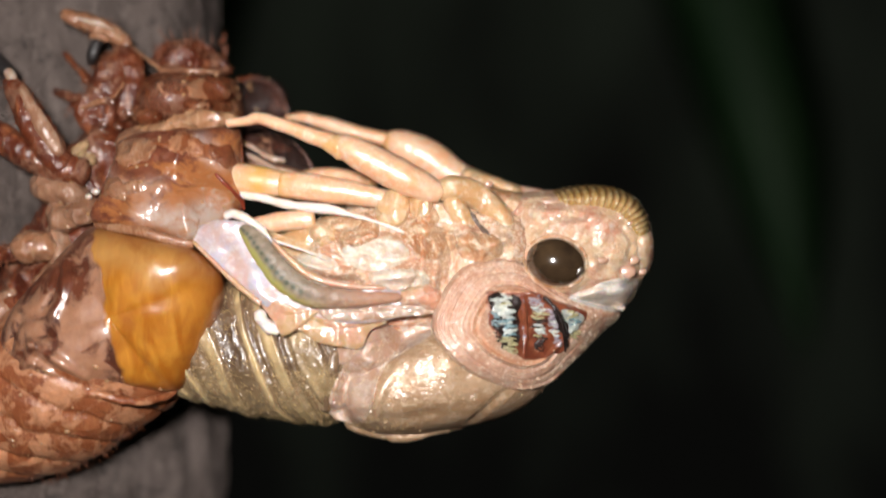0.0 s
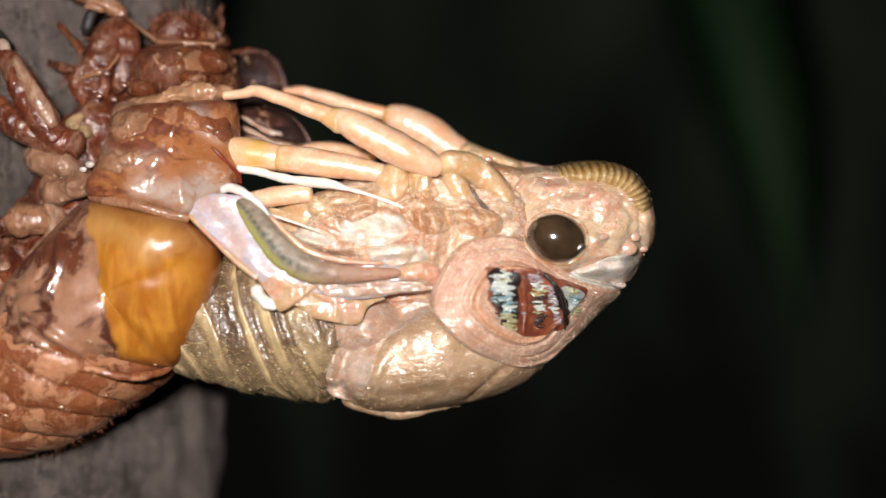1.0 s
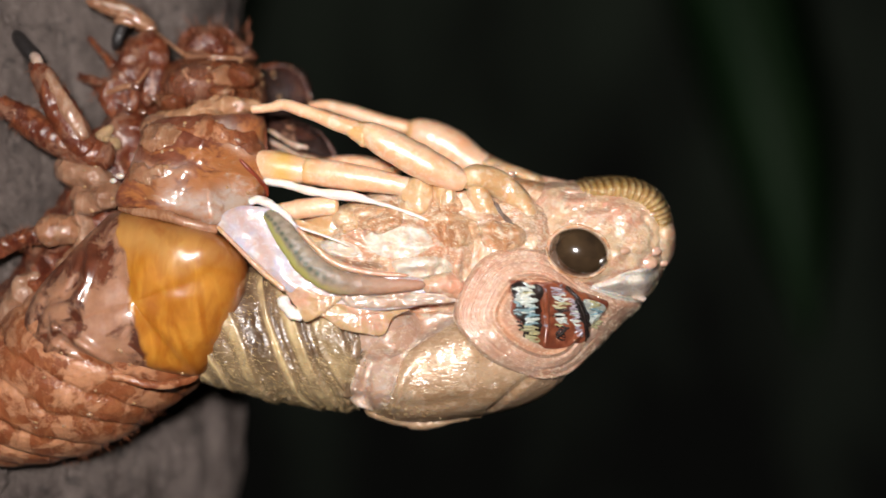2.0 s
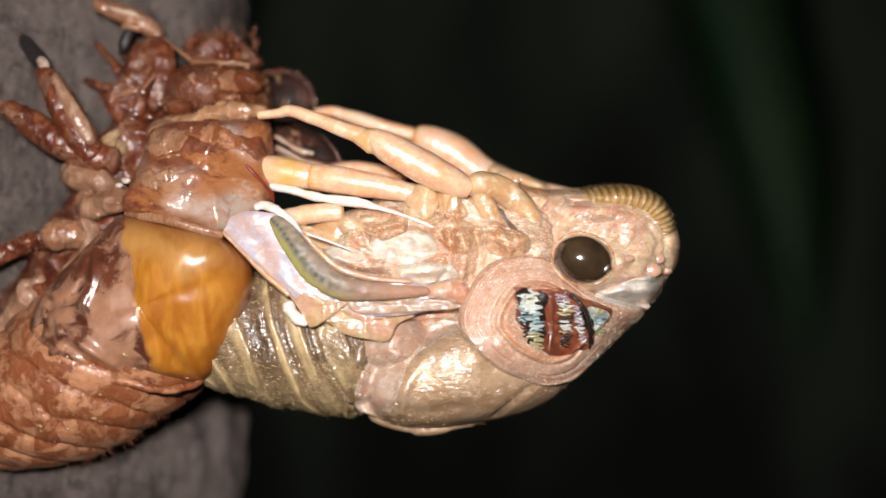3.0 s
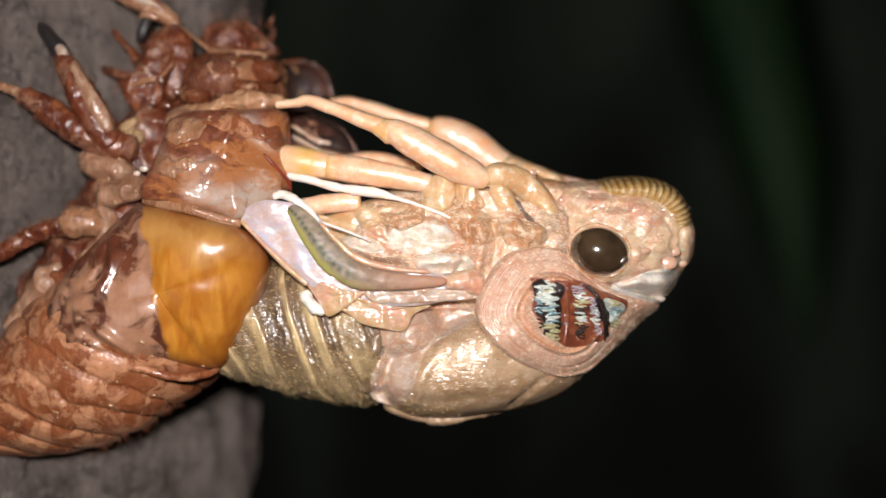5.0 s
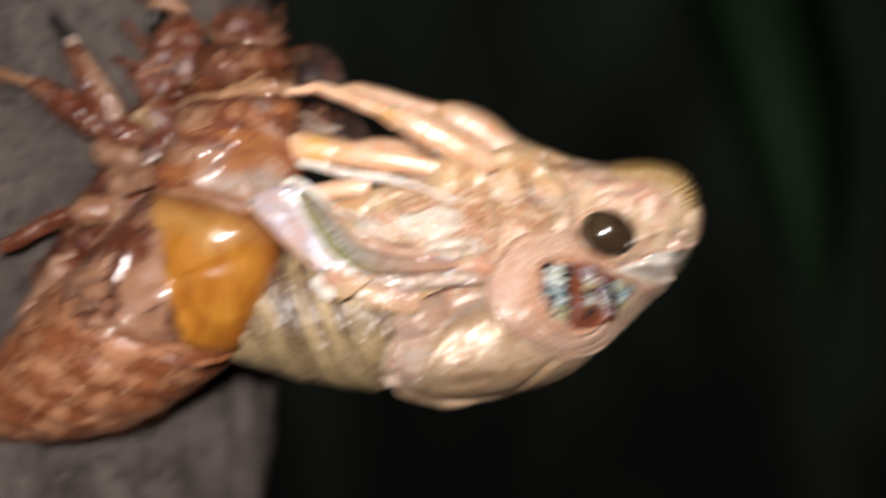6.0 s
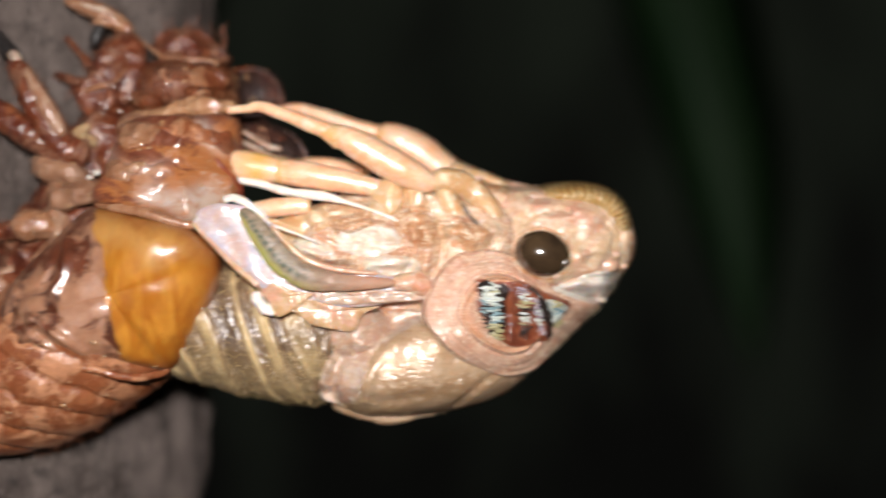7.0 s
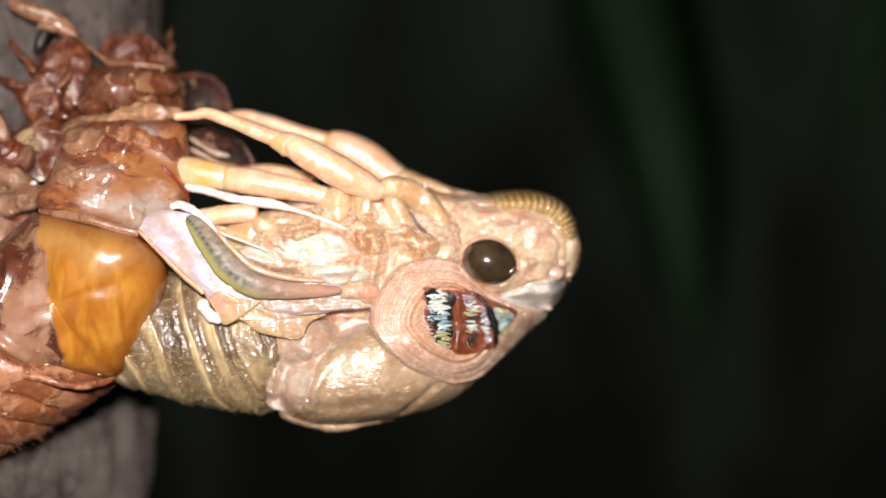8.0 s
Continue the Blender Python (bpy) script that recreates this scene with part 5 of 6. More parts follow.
def build_shell_body():
    def seg(u, t, p):
        s = (u - 0.13 * np.cos(t)) * 11 + 0.25 * fractal(p, 0.5, 4, 2)
        k = s - np.floor(s)
        return -0.20 * (1 - k) ** 6 + 0.06 * np.sin(k * math.pi) + 0.07 * fractal(p, 0.5, 5, 2) + 0.02 * fractal(p, 3, 8), {}

    part("shell_abdomen", loft([(-14.91, -0.50, -2.52, 3.89, 3.4), (-16.23, -0.60, -3.72, 4.48, 4.2), (-18.01, -0.60, -4.90, 4.42, 4.6), (-20.04, -0.30, -6.28, 4.38, 4.6), (-22.48, 0.30, -7.70, 3.74, 4.2), (-24.70, 1.00, -8.84, 2.70, 3.4), (-26.85, 1.80, -9.52, 1.61, 2.2), (-28.18, 2.40, -9.77, 0.75, 1)],
         200, 130, seg, ends=0.15), SHELL, shell, "ringed muddy abdomen of the shell")

    ridge_lines = (([(-22.02, 0.00, -3.80), (-21.50, 0.00, -4.70), (-20.44, 0.00, -5.14), (-19.39, 0.00, -4.53), (-19.00, 0.00, -3.53)], 0.30, 0.22), ([(-19.09, 0.00, -3.47), (-17.88, 0.00, -4.22), (-16.81, 0.00, -5.11), (-15.90, 0.00, -6.16)], 0.34, 0.22),
                   ([(-18.93, 0.00, -4.22), (-17.72, 0.00, -4.97), (-16.50, 0.00, -5.92)], -0.30, 0.16), ([(-21.67, 0.00, -2.44), (-20.47, 0.00, -0.62), (-18.52, 0.00, 1.21)], 0.25, 0.25), ([(-20.45, 0.00, -3.78), (-19.85, 0.00, -2.57), (-18.50, 0.00, -1.96), (-17.91, 0.00, -0.14)], -0.25, 0.25),
                   ([(-17.76, 0.00, 0.46), (-17.60, 0.00, -1.05), (-18.04, 0.00, -2.26)], 0.25, 0.25))

    def plate(r, t, p):
        edge = fractal(p, 0.7, 14) * 0.6
        line = -15.25 - 0.20 * (p[:, 2] + 2.5) + 0.6 * edge
        mud = np.clip((line - p[:, 0]) * 2.2 + 0.5, 0, 1)
        pale = np.clip((p[:, 2] + 0.9) * 0.42 + 0.40 * fractal(p, 0.6, 6), 0, 0.5) * (1 - mud)
        relief = creases(p, ridge_lines) * np.clip(mud + 0.3, 0, 1)
        heap = 1.5 * np.exp(-(((p[:, 0] + 16.2 - 0.2 * (p[:, 2] + 3.2)) / 1.1) ** 2 + ((p[:, 2] + 3.4) / 2.0) ** 2)) + 0.8 * np.exp(-(((p[:, 0] + 19.2) / 0.9) ** 2 + ((p[:, 2] + 2.6) / 1.3) ** 2)) + 0.7 * np.exp(-(((p[:, 0] + 17.6) / 1.3) ** 2 + ((p[:, 2] + 5.0) / 0.8) ** 2))
        return 0.14 * fractal(p, 0.45, 15) + relief, {"mud": mud, "pale": pale, "heap": heap, "rim": r ** 7 * (1 - mud)}

    part("wing_case", pillow([(-16.48, -3.00, 2.11), (-13.86, -4.20, 1.63), (-11.42, -4.40, 0.97), (-10.40, -4.20, 0.13), (-9.95, -3.80, -0.74), (-10.14, -3.60, -2.08), (-10.93, -3.20, -4.11), (-12.11, -2.60, -5.89), (-12.91, -2.20, -6.37), (-14.59, -3.20, -6.00), (-16.73, -3.80, -5.68), (-19.23, -4.00, -5.48),
                              (-20.79, -3.60, -4.50), (-21.27, -3.20, -3.62), (-20.71, -3.00, -1.90), (-19.20, -2.80, -0.16), (-17.82, -2.60, 1.30)], 2.3, 5.0, 44, 200, plate, 2.6), AMBER, shell, "amber and mud-caked wing case, glossy")
    part("shell_fold", tube([(-18.26, -4.40, -5.78, 0.17), (-16.49, -4.70, -6.07, 0.22), (-14.83, -4.60, -6.51, 0.22), (-13.60, -3.80, -6.59, 0.20), (-12.63, -2.60, -6.33, 0.14)], 50, 12, lumps(0.08, 1.4)), SHELL, shell)

    milky = (([(-11.11, 0.00, 6.30), (-10.62, 0.00, 5.76), (-9.95, 0.00, 5.28)], 0.9, 0.45), ([(-15.99, 0.00, 5.24), (-15.40, 0.00, 4.40), (-14.20, 0.00, 3.95), (-12.80, 0.00, 4.10)], 0.6, 0.35), ([(-13.40, 0.00, 2.70), (-12.04, 0.00, 2.30), (-10.60, 0.00, 2.70)], 1.0, 0.62))

    def flap(r, t, p):
        return 0.30 * ridged(p, 0.45, 25) + 0.06 * fractal(p, 2.0, 2), {"low": np.clip((9.2 - p[:, 2]) / 6.4, 0, 1) * np.clip(0.62 + (p[:, 0] + 14.5) * 0.10, 0.4, 1), "milk": np.clip(creases(p, milky), 0, 1)}

    part("neck_flap", pillow([(-16.49, -3.20, 2.39), (-16.04, -3.20, 3.88), (-15.62, -2.60, 5.37), (-15.36, -2.00, 6.54), (-13.74, -2.20, 6.94), (-11.70, -2.20, 7.01), (-9.54, -1.40, 7.06), (-9.26, -1.80, 5.49), (-9.17, -2.20, 3.41), (-9.63, -2.80, 2.51), (-11.07, -4.00, 1.26), (-13.90, -4.00, 1.81)], 1.7, 3.0, 34, 150, flap, 3.0), FLAP, shell, "thin translucent brown neck flap, split open")
    part("flap_edge", tube([(-9.48, -1.40, 7.11, 0.09), (-9.22, -1.90, 5.48, 0.10), (-9.12, -2.30, 3.41, 0.10), (-9.53, -2.90, 2.51, 0.09)], 30, 10), SHELL_DARK, shell)
    part("red_streak", tube([(-10.32, -3.58, 4.66, 0.07), (-9.90, -3.48, 4.20, 0.12), (-9.50, -3.16, 3.72, 0.13), (-9.16, -2.62, 3.28, 0.11), (-9.08, -2.40, 2.80, 0.06)], 30, 12), plain("red_line", (0.20, 0.030, 0.012), 0.4), shell, "thin dark red line on the flap")
    part("neck_seam", tube([(-16.41, -3.50, 2.26, 0.20), (-14.95, -4.40, 2.01, 0.25), (-13.43, -4.90, 1.70, 0.28), (-11.93, -4.70, 1.24, 0.25), (-11.19, -4.60, 1.08, 0.20)], 50, 14, lumps(0.06, 1.5)), SHELL_PALE, shell, "pale seam between neck flap and wing case")
    part("far_flap_streak", tube([(-9.68, 0.60, 6.55, 0.12), (-8.79, 0.30, 6.10, 0.11), (-8.08, 0.00, 5.66, 0.14), (-7.26, 0.20, 5.50, 0.06)], 26, 10, lumps(0.10, 1.6)), MILK, shell)
    part("far_flap_rim", tube([(-9.62, 2.00, 7.47, 0.06), (-8.33, 1.60, 7.16, 0.09), (-7.15, 1.50, 6.69, 0.09), (-6.38, 1.30, 5.88, 0.09), (-6.04, 1.30, 4.96, 0.08), (-7.02, 0.90, 4.95, 0.06)], 40, 8, lumps(0.04, 1.4)), SHELL_RIM, shell)
    part("far_flap_lining", pillow([(-9.90, 2.20, 7.27), (-8.77, 2.20, 7.16), (-7.75, 2.00, 6.71), (-7.09, 1.60, 6.12), (-8.30, 1.40, 6.09), (-9.56, 1.60, 6.65)], 0.25, 0.25, 14, 60, lumps(0.12, 0.9, 3), 3), SHELL_HEAD, shell)
    part("far_flap", pillow([(-10.16, 2.50, 7.59), (-8.60, 2.60, 7.30), (-7.32, 2.40, 6.81), (-6.50, 2.00, 6.00), (-6.09, 1.60, 5.01), (-7.37, 1.40, 5.11), (-8.91, 1.40, 5.41), (-10.02, 1.60, 5.54)], 1.0, 1.4, 20, 90, lumps(0.18, 0.9, 3), 3), SHELL_CLEAR, shell, "smoky translucent far half of the split skin")
    part("white_thread", tube([(-9.94, 1.00, 6.10, 0.12), (-8.97, 0.60, 5.70, 0.15), (-7.86, 0.20, 5.07, 0.12), (-7.23, 0.00, 4.61, 0.06)], 24, 8), MILK, shell)


build_shell_body()


def build_shell_head():
    part("shell_head", pillow([(-15.91, 2.00, 8.33), (-15.49, 2.00, 9.51), (-14.41, 2.50, 10.60), (-12.22, 2.50, 10.61), (-10.33, 2.50, 10.18), (-9.96, 2.60, 9.01), (-10.02, 2.20, 7.52), (-12.35, 1.60, 7.16), (-14.52, 1.60, 7.45), (-15.65, 1.80, 7.78)], 3.2, 3.0, 34, 120, lambda r, t, p: (0.30 * ridged(p, 0.6, 33) + 0.16 * ridged(p, 1.5, 3) + 0.08 * fractal(p, 2.5, 5), {}), 2.4), SHELL_HEAD, shell, "empty head capsule, thin and glossy")
    part("shell_eye", ball((-13.20, -0.20, 8.82), 1.7, 1.3, 1.15, -8, 26, 34), DOME, shell, "clear brown eye cap")
    part("shell_eye", ball((-9.21, 5.00, 9.08), 1.55, 1.6, 1.65, 30, 26, 34), SHELL_CLEAR, shell, "smoky clear eye cap")
    part("eye_rim", tube([(-10.10, 3.60, 10.16, 0.10), (-9.21, 3.60, 10.42, 0.07), (-8.32, 3.60, 10.05, 0.08), (-7.71, 3.60, 9.16, 0.08), (-7.41, 3.60, 8.02, 0.06)], 40, 8, lumps(0.04, 1.4)), SHELL_RIM, shell)
    part("eye_lining", pillow([(-10.16, 6.00, 10.72), (-9.00, 6.20, 10.63), (-8.20, 6.20, 9.78), (-7.86, 6.20, 8.52), (-8.76, 6.00, 8.36), (-8.83, 6.00, 9.48), (-9.50, 6.00, 10.27)], 0.2, 0.2, 12, 70, lumps(0.10, 0.9, 3), 3), SHELL_RIM, shell)
    part("temple", tube([(-10.46, 3.40, 10.32, 0.13), (-9.29, 4.20, 10.45, 0.16), (-8.27, 4.40, 9.75, 0.13), (-7.67, 4.20, 8.44, 0.10)], 30, 10, lumps(0.06, 1.5)), SHELL_HEAD, shell)
    part("shell_face", pillow([(-14.57, 2.50, 10.78), (-14.52, 3.00, 11.94), (-13.58, 3.00, 12.45), (-12.03, 3.20, 12.37), (-11.01, 3.20, 11.55), (-10.47, 3.00, 10.70), (-12.23, 2.60, 10.31)], 1.8, 1.8, 24, 90, lambda r, t, p: (0.35 * ridged(p, 0.9, 37) + 0.15 * ridged(p, 2.2, 3), {}), 2.6), SHELL_DARK, shell, "dark bristly face plate of the shell")
    rng = random.Random(2)
    near = front_of(["shell_face"])
    for i in range(46):
        x, y, z = (-12.54, 2.50, 11.42)
        x += rng.uniform(-1.6, 1.9)
        z += rng.uniform(-0.5, 1.0)
        y = near(x, z, 2.6)
        dx, dz = rng.uniform(-0.35, 0.35) + 0.12 * (x + 12), rng.uniform(0.35, 0.9)
        part("bristle", tube([(x, y + 0.1, z, 0.035), (x + dx * 0.5, y - 0.12, z + dz * 0.5, 0.026), (x + dx, y - 0.1, z + dz, 0.010)], 6, 5), HAIR, shell)
    part("chin_plate", loft([(-15.40, 0.00, 6.96, 0.30, 0.6), (-13.73, -0.80, 7.03, 0.39, 0.8), (-12.14, -1.40, 7.39, 0.41, 0.8), (-10.69, -1.20, 7.60, 0.38, 0.7), (-9.50, -0.80, 7.54, 0.24, 0.5)], 90, 44, lambda u, t, p: (0.25 * ridged(p, 0.8, 12) + 0.1 * ridged(p, 2, 2), {})), OCHRE, shell, "pale ochre throat membrane")
    for rows in ([(-14.87, -0.40, 8.03, 0.30, 0.5), (-14.27, -0.80, 7.86, 0.42, 0.6), (-13.48, -0.90, 7.80, 0.30, 0.5)], [(-12.10, -0.80, 8.53, 0.30, 0.5), (-11.62, -1.00, 8.27, 0.47, 0.6), (-10.91, -0.80, 8.25, 0.36, 0.5)], [(-11.31, -0.20, 9.37, 0.42, 0.5), (-10.68, -0.40, 9.20, 0.54, 0.6), (-10.07, 0.20, 8.99, 0.42, 0.5)],
                 [(-12.74, 0.20, 9.82, 0.24, 0.4), (-11.80, 0.00, 9.79, 0.33, 0.5), (-10.95, 0.40, 9.86, 0.24, 0.4)], [(-14.30, -1.60, 6.50, 0.29, 0.4), (-13.59, -2.20, 6.15, 0.47, 0.5), (-13.94, -2.60, 5.53, 0.29, 0.4)], [(-13.05, -2.00, 6.55, 0.23, 0.4), (-12.25, -2.40, 6.63, 0.35, 0.5), (-11.41, -2.20, 6.72, 0.23, 0.4)]):
        part("head_plate", loft(rows, 40, 30, lambda u, t, p: (0.16 * ridged(p, 1.0, 23) + 0.06 * fractal(p, 2.5, 3), {})), SHELL_HEAD, shell)
    part("feeler", tube([(-16.51, 2.00, 12.55, 0.09), (-15.48, 1.60, 11.77, 0.09), (-14.40, 1.20, 10.94, 0.12), (-13.63, 0.90, 10.47, 0.18), (-12.24, 0.80, 10.46, 0.15), (-10.77, 1.20, 10.41, 0.09)], 50, 8), SHELL_PALE, shell, "thin pale feeler")


build_shell_head()


def build_shell_legs():
    def spiny(u, t, p):
        return 0.07 * ridged(p, 0.7, 51) + 0.05 * ridged(p, 2.0, 9) + 0.05 * fractal(p, 3.5, 5) - 0.03, {}

    def limb(name, pieces, label):
        top = None
        for nm, rows, m in pieces:
            top_new = part(nm if top else name, loft(rows, 70, 40, spiny if m is not CLAW else lumps(0.05, 1.2)), m, top or shell, "" if top else label)
            top = top or top_new
        return top

    # the near digging leg with its black claw on the bark
    limb("shell_front_leg", [("thigh", [(-18.39, -1.70, 5.08, 0.65, 0.8), (-19.05, -2.00, 6.13, 0.76, 0.9), (-19.94, -2.00, 7.73, 0.76, 0.85), (-20.77, -1.70, 9.09, 0.59, 0.7), (-21.39, -1.00, 9.99, 0.39, 0.5)], SHELL_DARK),
                             ("claw", [(-21.21, -1.00, 9.99, 0.36, 0.4), (-21.88, -0.60, 10.65, 0.45, 0.45), (-22.47, -0.20, 11.31, 0.42, 0.4), (-23.00, 0.40, 11.84, 0.21, 0.2)], CLAW)], "muddy digging leg with a black claw hooked into bark")
    # the bright glint at the claw's base, built as a milky white lump
    part("claw_joint_and_glint", tube([(-21.46, -1.15, 10.38, 0.24), (-21.17, -1.50, 10.03, 0.29), (-20.89, -1.80, 9.63, 0.23)], 16, 14, lumps(0.05, 1.8)), MILK, shell, "milky lump painted as the glint at the base of the claw")
    # the shine along the thigh, built as a strip of paler film
    part("shine_stripe", tube([(-20.92, -1.40, 9.72, 0.26), (-20.13, -2.20, 8.82, 0.34), (-19.42, -2.55, 7.62, 0.40), (-18.83, -2.55, 6.61, 0.42), (-18.41, -2.30, 5.78, 0.30)], 60, 22, lambda u, t, p: (0.06 * ridged(p, 0.9, 6) + 0.05 * fractal(p, 2.5, 3), {})), HIP_FILM, shell)
    limb("shell_middle_leg", [("thigh", [(-17.14, -1.40, 5.02, 0.71, 0.8), (-18.86, -1.60, 5.29, 0.77, 0.8), (-20.57, -1.80, 6.14, 0.76, 0.75), (-22.05, -1.80, 7.16, 0.65, 0.6), (-23.30, -1.60, 7.91, 0.38, 0.45)], SHELL_DARK),
                              ("shin", [(-23.07, -1.60, 7.76, 0.32, 0.4), (-24.12, -1.40, 8.19, 0.27, 0.3), (-25.38, -1.20, 8.54, 0.24, 0.3), (-26.58, -0.80, 8.88, 0.15, 0.2)], SHELL_PALE)], "brown jointed middle leg of the shell")
    limb("shell_hind_leg", [("thigh", [(-18.80, -1.70, 1.02, 0.59, 0.7), (-20.03, -2.00, 1.24, 0.82, 0.9), (-21.06, -2.00, 0.94, 0.70, 0.8)], SHELL_PALE),
                            ("shin", [(-20.82, -2.00, 1.00, 0.47, 0.6), (-22.23, -2.00, 0.64, 0.44, 0.5), (-23.68, -2.00, -0.19, 0.41, 0.45), (-25.08, -1.80, -0.85, 0.35, 0.4)], SHELL_DARK)], "brown hind leg of the shell lying on bark")
    # upper front legs, broad and flattened
    def blade(r, t, p):
        return 0.22 * ridged(p * np.array([1.4, 0, 0.5]), 0.6, 31) + 0.10 * ridged(p, 1.3, 9) + 0.05 * fractal(p, 3, 5), {}

    broad = part("shell_front_leg", pillow([(-18.53, 0.60, 8.51), (-17.86, 0.80, 9.51), (-17.43, 1.00, 10.63), (-16.87, 1.20, 11.58), (-16.00, 1.40, 12.11), (-15.57, 1.40, 11.62), (-15.72, 1.00, 10.08), (-16.11, 0.60, 8.81), (-16.30, 0.40, 7.82), (-16.96, 0.40, 7.09), (-17.93, 0.40, 7.27)], 0.8, 0.8, 30, 120, blade, 2.4), SHELL_DARK, shell, "broad red-brown digging leg folded beside the head")
    part("shin", pillow([(-15.98, 0.80, 11.81), (-15.37, 0.80, 11.69), (-14.78, 0.60, 10.81), (-14.85, 0.40, 9.51), (-15.17, 0.20, 8.46), (-15.83, 0.20, 7.79), (-16.19, 0.20, 8.10), (-15.94, 0.40, 9.39), (-15.81, 0.60, 10.63)], 0.6, 0.6, 24, 100, blade, 2.4), SHELL_DARK, broad)
    part("ridge", tube([(-18.27, 0.10, 8.44, 0.09), (-17.02, -0.30, 8.75, 0.15), (-16.24, -0.30, 8.99, 0.12), (-15.66, 0.00, 9.87, 0.09)], 40, 10, lumps(0.06, 1.8)), SHELL_PALE, broad)
    # glossy beads added to make small highlights on the broad leg
    for q in ((-16.31, -0.50, 8.75), (-16.70, -0.60, 7.58), (-15.42, -0.50, 8.13), (-15.88, -0.80, 7.38)):
        part("glint_drop", ball(q, 0.26, 0.12, 0.17, 20, 10, 14), BROWN_BEAD, broad)
    limb("shell_front_leg", [("thigh", [(-15.79, 1.80, 11.87, 0.28, 0.28), (-16.42, 1.60, 12.51, 0.43, 0.43), (-17.04, 1.40, 12.90, 0.52, 0.52), (-17.72, 1.20, 13.17, 0.52, 0.52), (-18.52, 1.00, 13.43, 0.43, 0.43), (-19.31, 1.00, 13.86, 0.27, 0.27)], SHELL_PALE),
                             ("claw", [(-17.17, 1.20, 12.44, 0.24, 0.24), (-17.49, 1.00, 11.97, 0.30, 0.27), (-17.67, 1.00, 11.42, 0.30, 0.27), (-17.90, 1.40, 10.94, 0.18, 0.18)], CLAW)], "digging leg with a pale joint and a dark claw")
    part("claw_joint_and_glint", tube([(-16.64, 0.80, 12.18, 0.15), (-17.02, 0.60, 12.38, 0.24), (-17.44, 0.60, 12.44, 0.21), (-17.80, 0.80, 12.36, 0.09)], 20, 14, lumps(0.06, 1.6)), SHELL_PALE, shell, "pale ochre joint above the claw")
    part("milky_streak", tube([(-16.45, 1.00, 12.70, 0.06), (-17.02, 0.60, 13.05, 0.15), (-17.78, 0.50, 13.21, 0.15), (-18.41, 0.60, 13.47, 0.06)], 24, 12, lumps(0.05, 1.5)), MILK, shell, "thin milky streak along the pale leg")
    part("shell_spur", tube([(-17.86, 0.80, 9.99, 0.21), (-18.45, 1.40, 10.70, 0.21), (-19.06, 1.80, 11.32, 0.19), (-19.54, 2.20, 11.82, 0.09)], 30, 12, lumps(0.1, 1.5)), SHELL_DARK, shell)
    part("shell_spur", tube([(-18.11, 0.60, 9.11, 0.21), (-18.83, 0.80, 9.26, 0.24), (-19.50, 1.20, 9.56, 0.21), (-20.04, 1.60, 9.81, 0.09)], 30, 12, lumps(0.1, 1.5)), SHELL_DARK, shell)
    part("shell_spur", tube([(-16.25, 1.00, 8.75, 0.28), (-17.48, 1.60, 9.75, 0.25), (-18.57, 2.20, 10.77, 0.19), (-19.36, 2.80, 11.49, 0.09)], 30, 12, lumps(0.1, 1.5)), SHELL_DARK, shell)
    part("shell_spur", tube([(-17.11, 0.80, 7.50, 0.31), (-18.19, 1.40, 8.48, 0.28), (-19.44, 2.00, 9.33, 0.19), (-20.39, 2.60, 9.72, 0.09)], 30, 12, lumps(0.1, 1.5)), SHELL_DARK, shell)
    # hip lumps along the belly
    for rows in ([(-19.89, -0.60, 4.92, 0.42, 0.6), (-19.38, -1.00, 4.30, 0.77, 1), (-18.17, -1.40, 3.84, 0.77, 1), (-17.37, -1.60, 3.68, 0.47, 0.7)], [(-19.07, -0.80, 3.72, 0.48, 0.8), (-18.51, -1.20, 2.66, 0.83, 1.1), (-17.46, -1.80, 2.94, 0.76, 1), (-16.69, -2.20, 3.07, 0.52, 0.8)],
                 [(-19.32, -0.40, 2.09, 0.42, 0.8), (-18.70, -1.00, 1.33, 0.65, 1), (-18.93, -1.20, 0.14, 0.65, 1), (-20.11, -1.20, -1.05, 0.59, 0.9)], [(-21.06, -1.00, -1.06, 0.36, 0.6), (-22.03, -1.20, -1.95, 0.77, 0.9), (-22.98, -1.00, -3.30, 0.83, 1), (-23.86, -0.60, -4.67, 0.72, 1)],
                 [(-15.86, -0.60, 6.59, 0.60, 0.8), (-14.49, -1.40, 6.22, 0.71, 1), (-14.65, -2.00, 5.14, 0.64, 0.9)]):
        part("hip_plate", loft(rows, 60, 50, lambda u, t, p: (0.18 * ridged(p, 0.6, 19) + 0.10 * ridged(p, 1.5, 3) + 0.05 * fractal(p, 3, 2) - 0.05, {})), HIP_FILM, shell)
    part("belly_wall", loft([(-15.65, 2.50, 8.33, 1.25, 1.6), (-16.97, 2.20, 6.41, 1.93, 2.2), (-18.15, 2.00, 3.90, 2.18, 2.6), (-19.01, 1.80, 1.40, 2.23, 2.8), (-20.64, 1.60, -1.40, 2.47, 3), (-22.16, 1.60, -4.50, 2.78, 3.2)], 110, 110, lambda u, t, p: (0.45 * ridged(p, 0.45, 27) + 0.2 * ridged(p, 1.2, 4) + 0.08 * fractal(p, 2.5, 2), {})), SHELL_DARK, shell, "dark underside of the shell")


build_shell_legs()


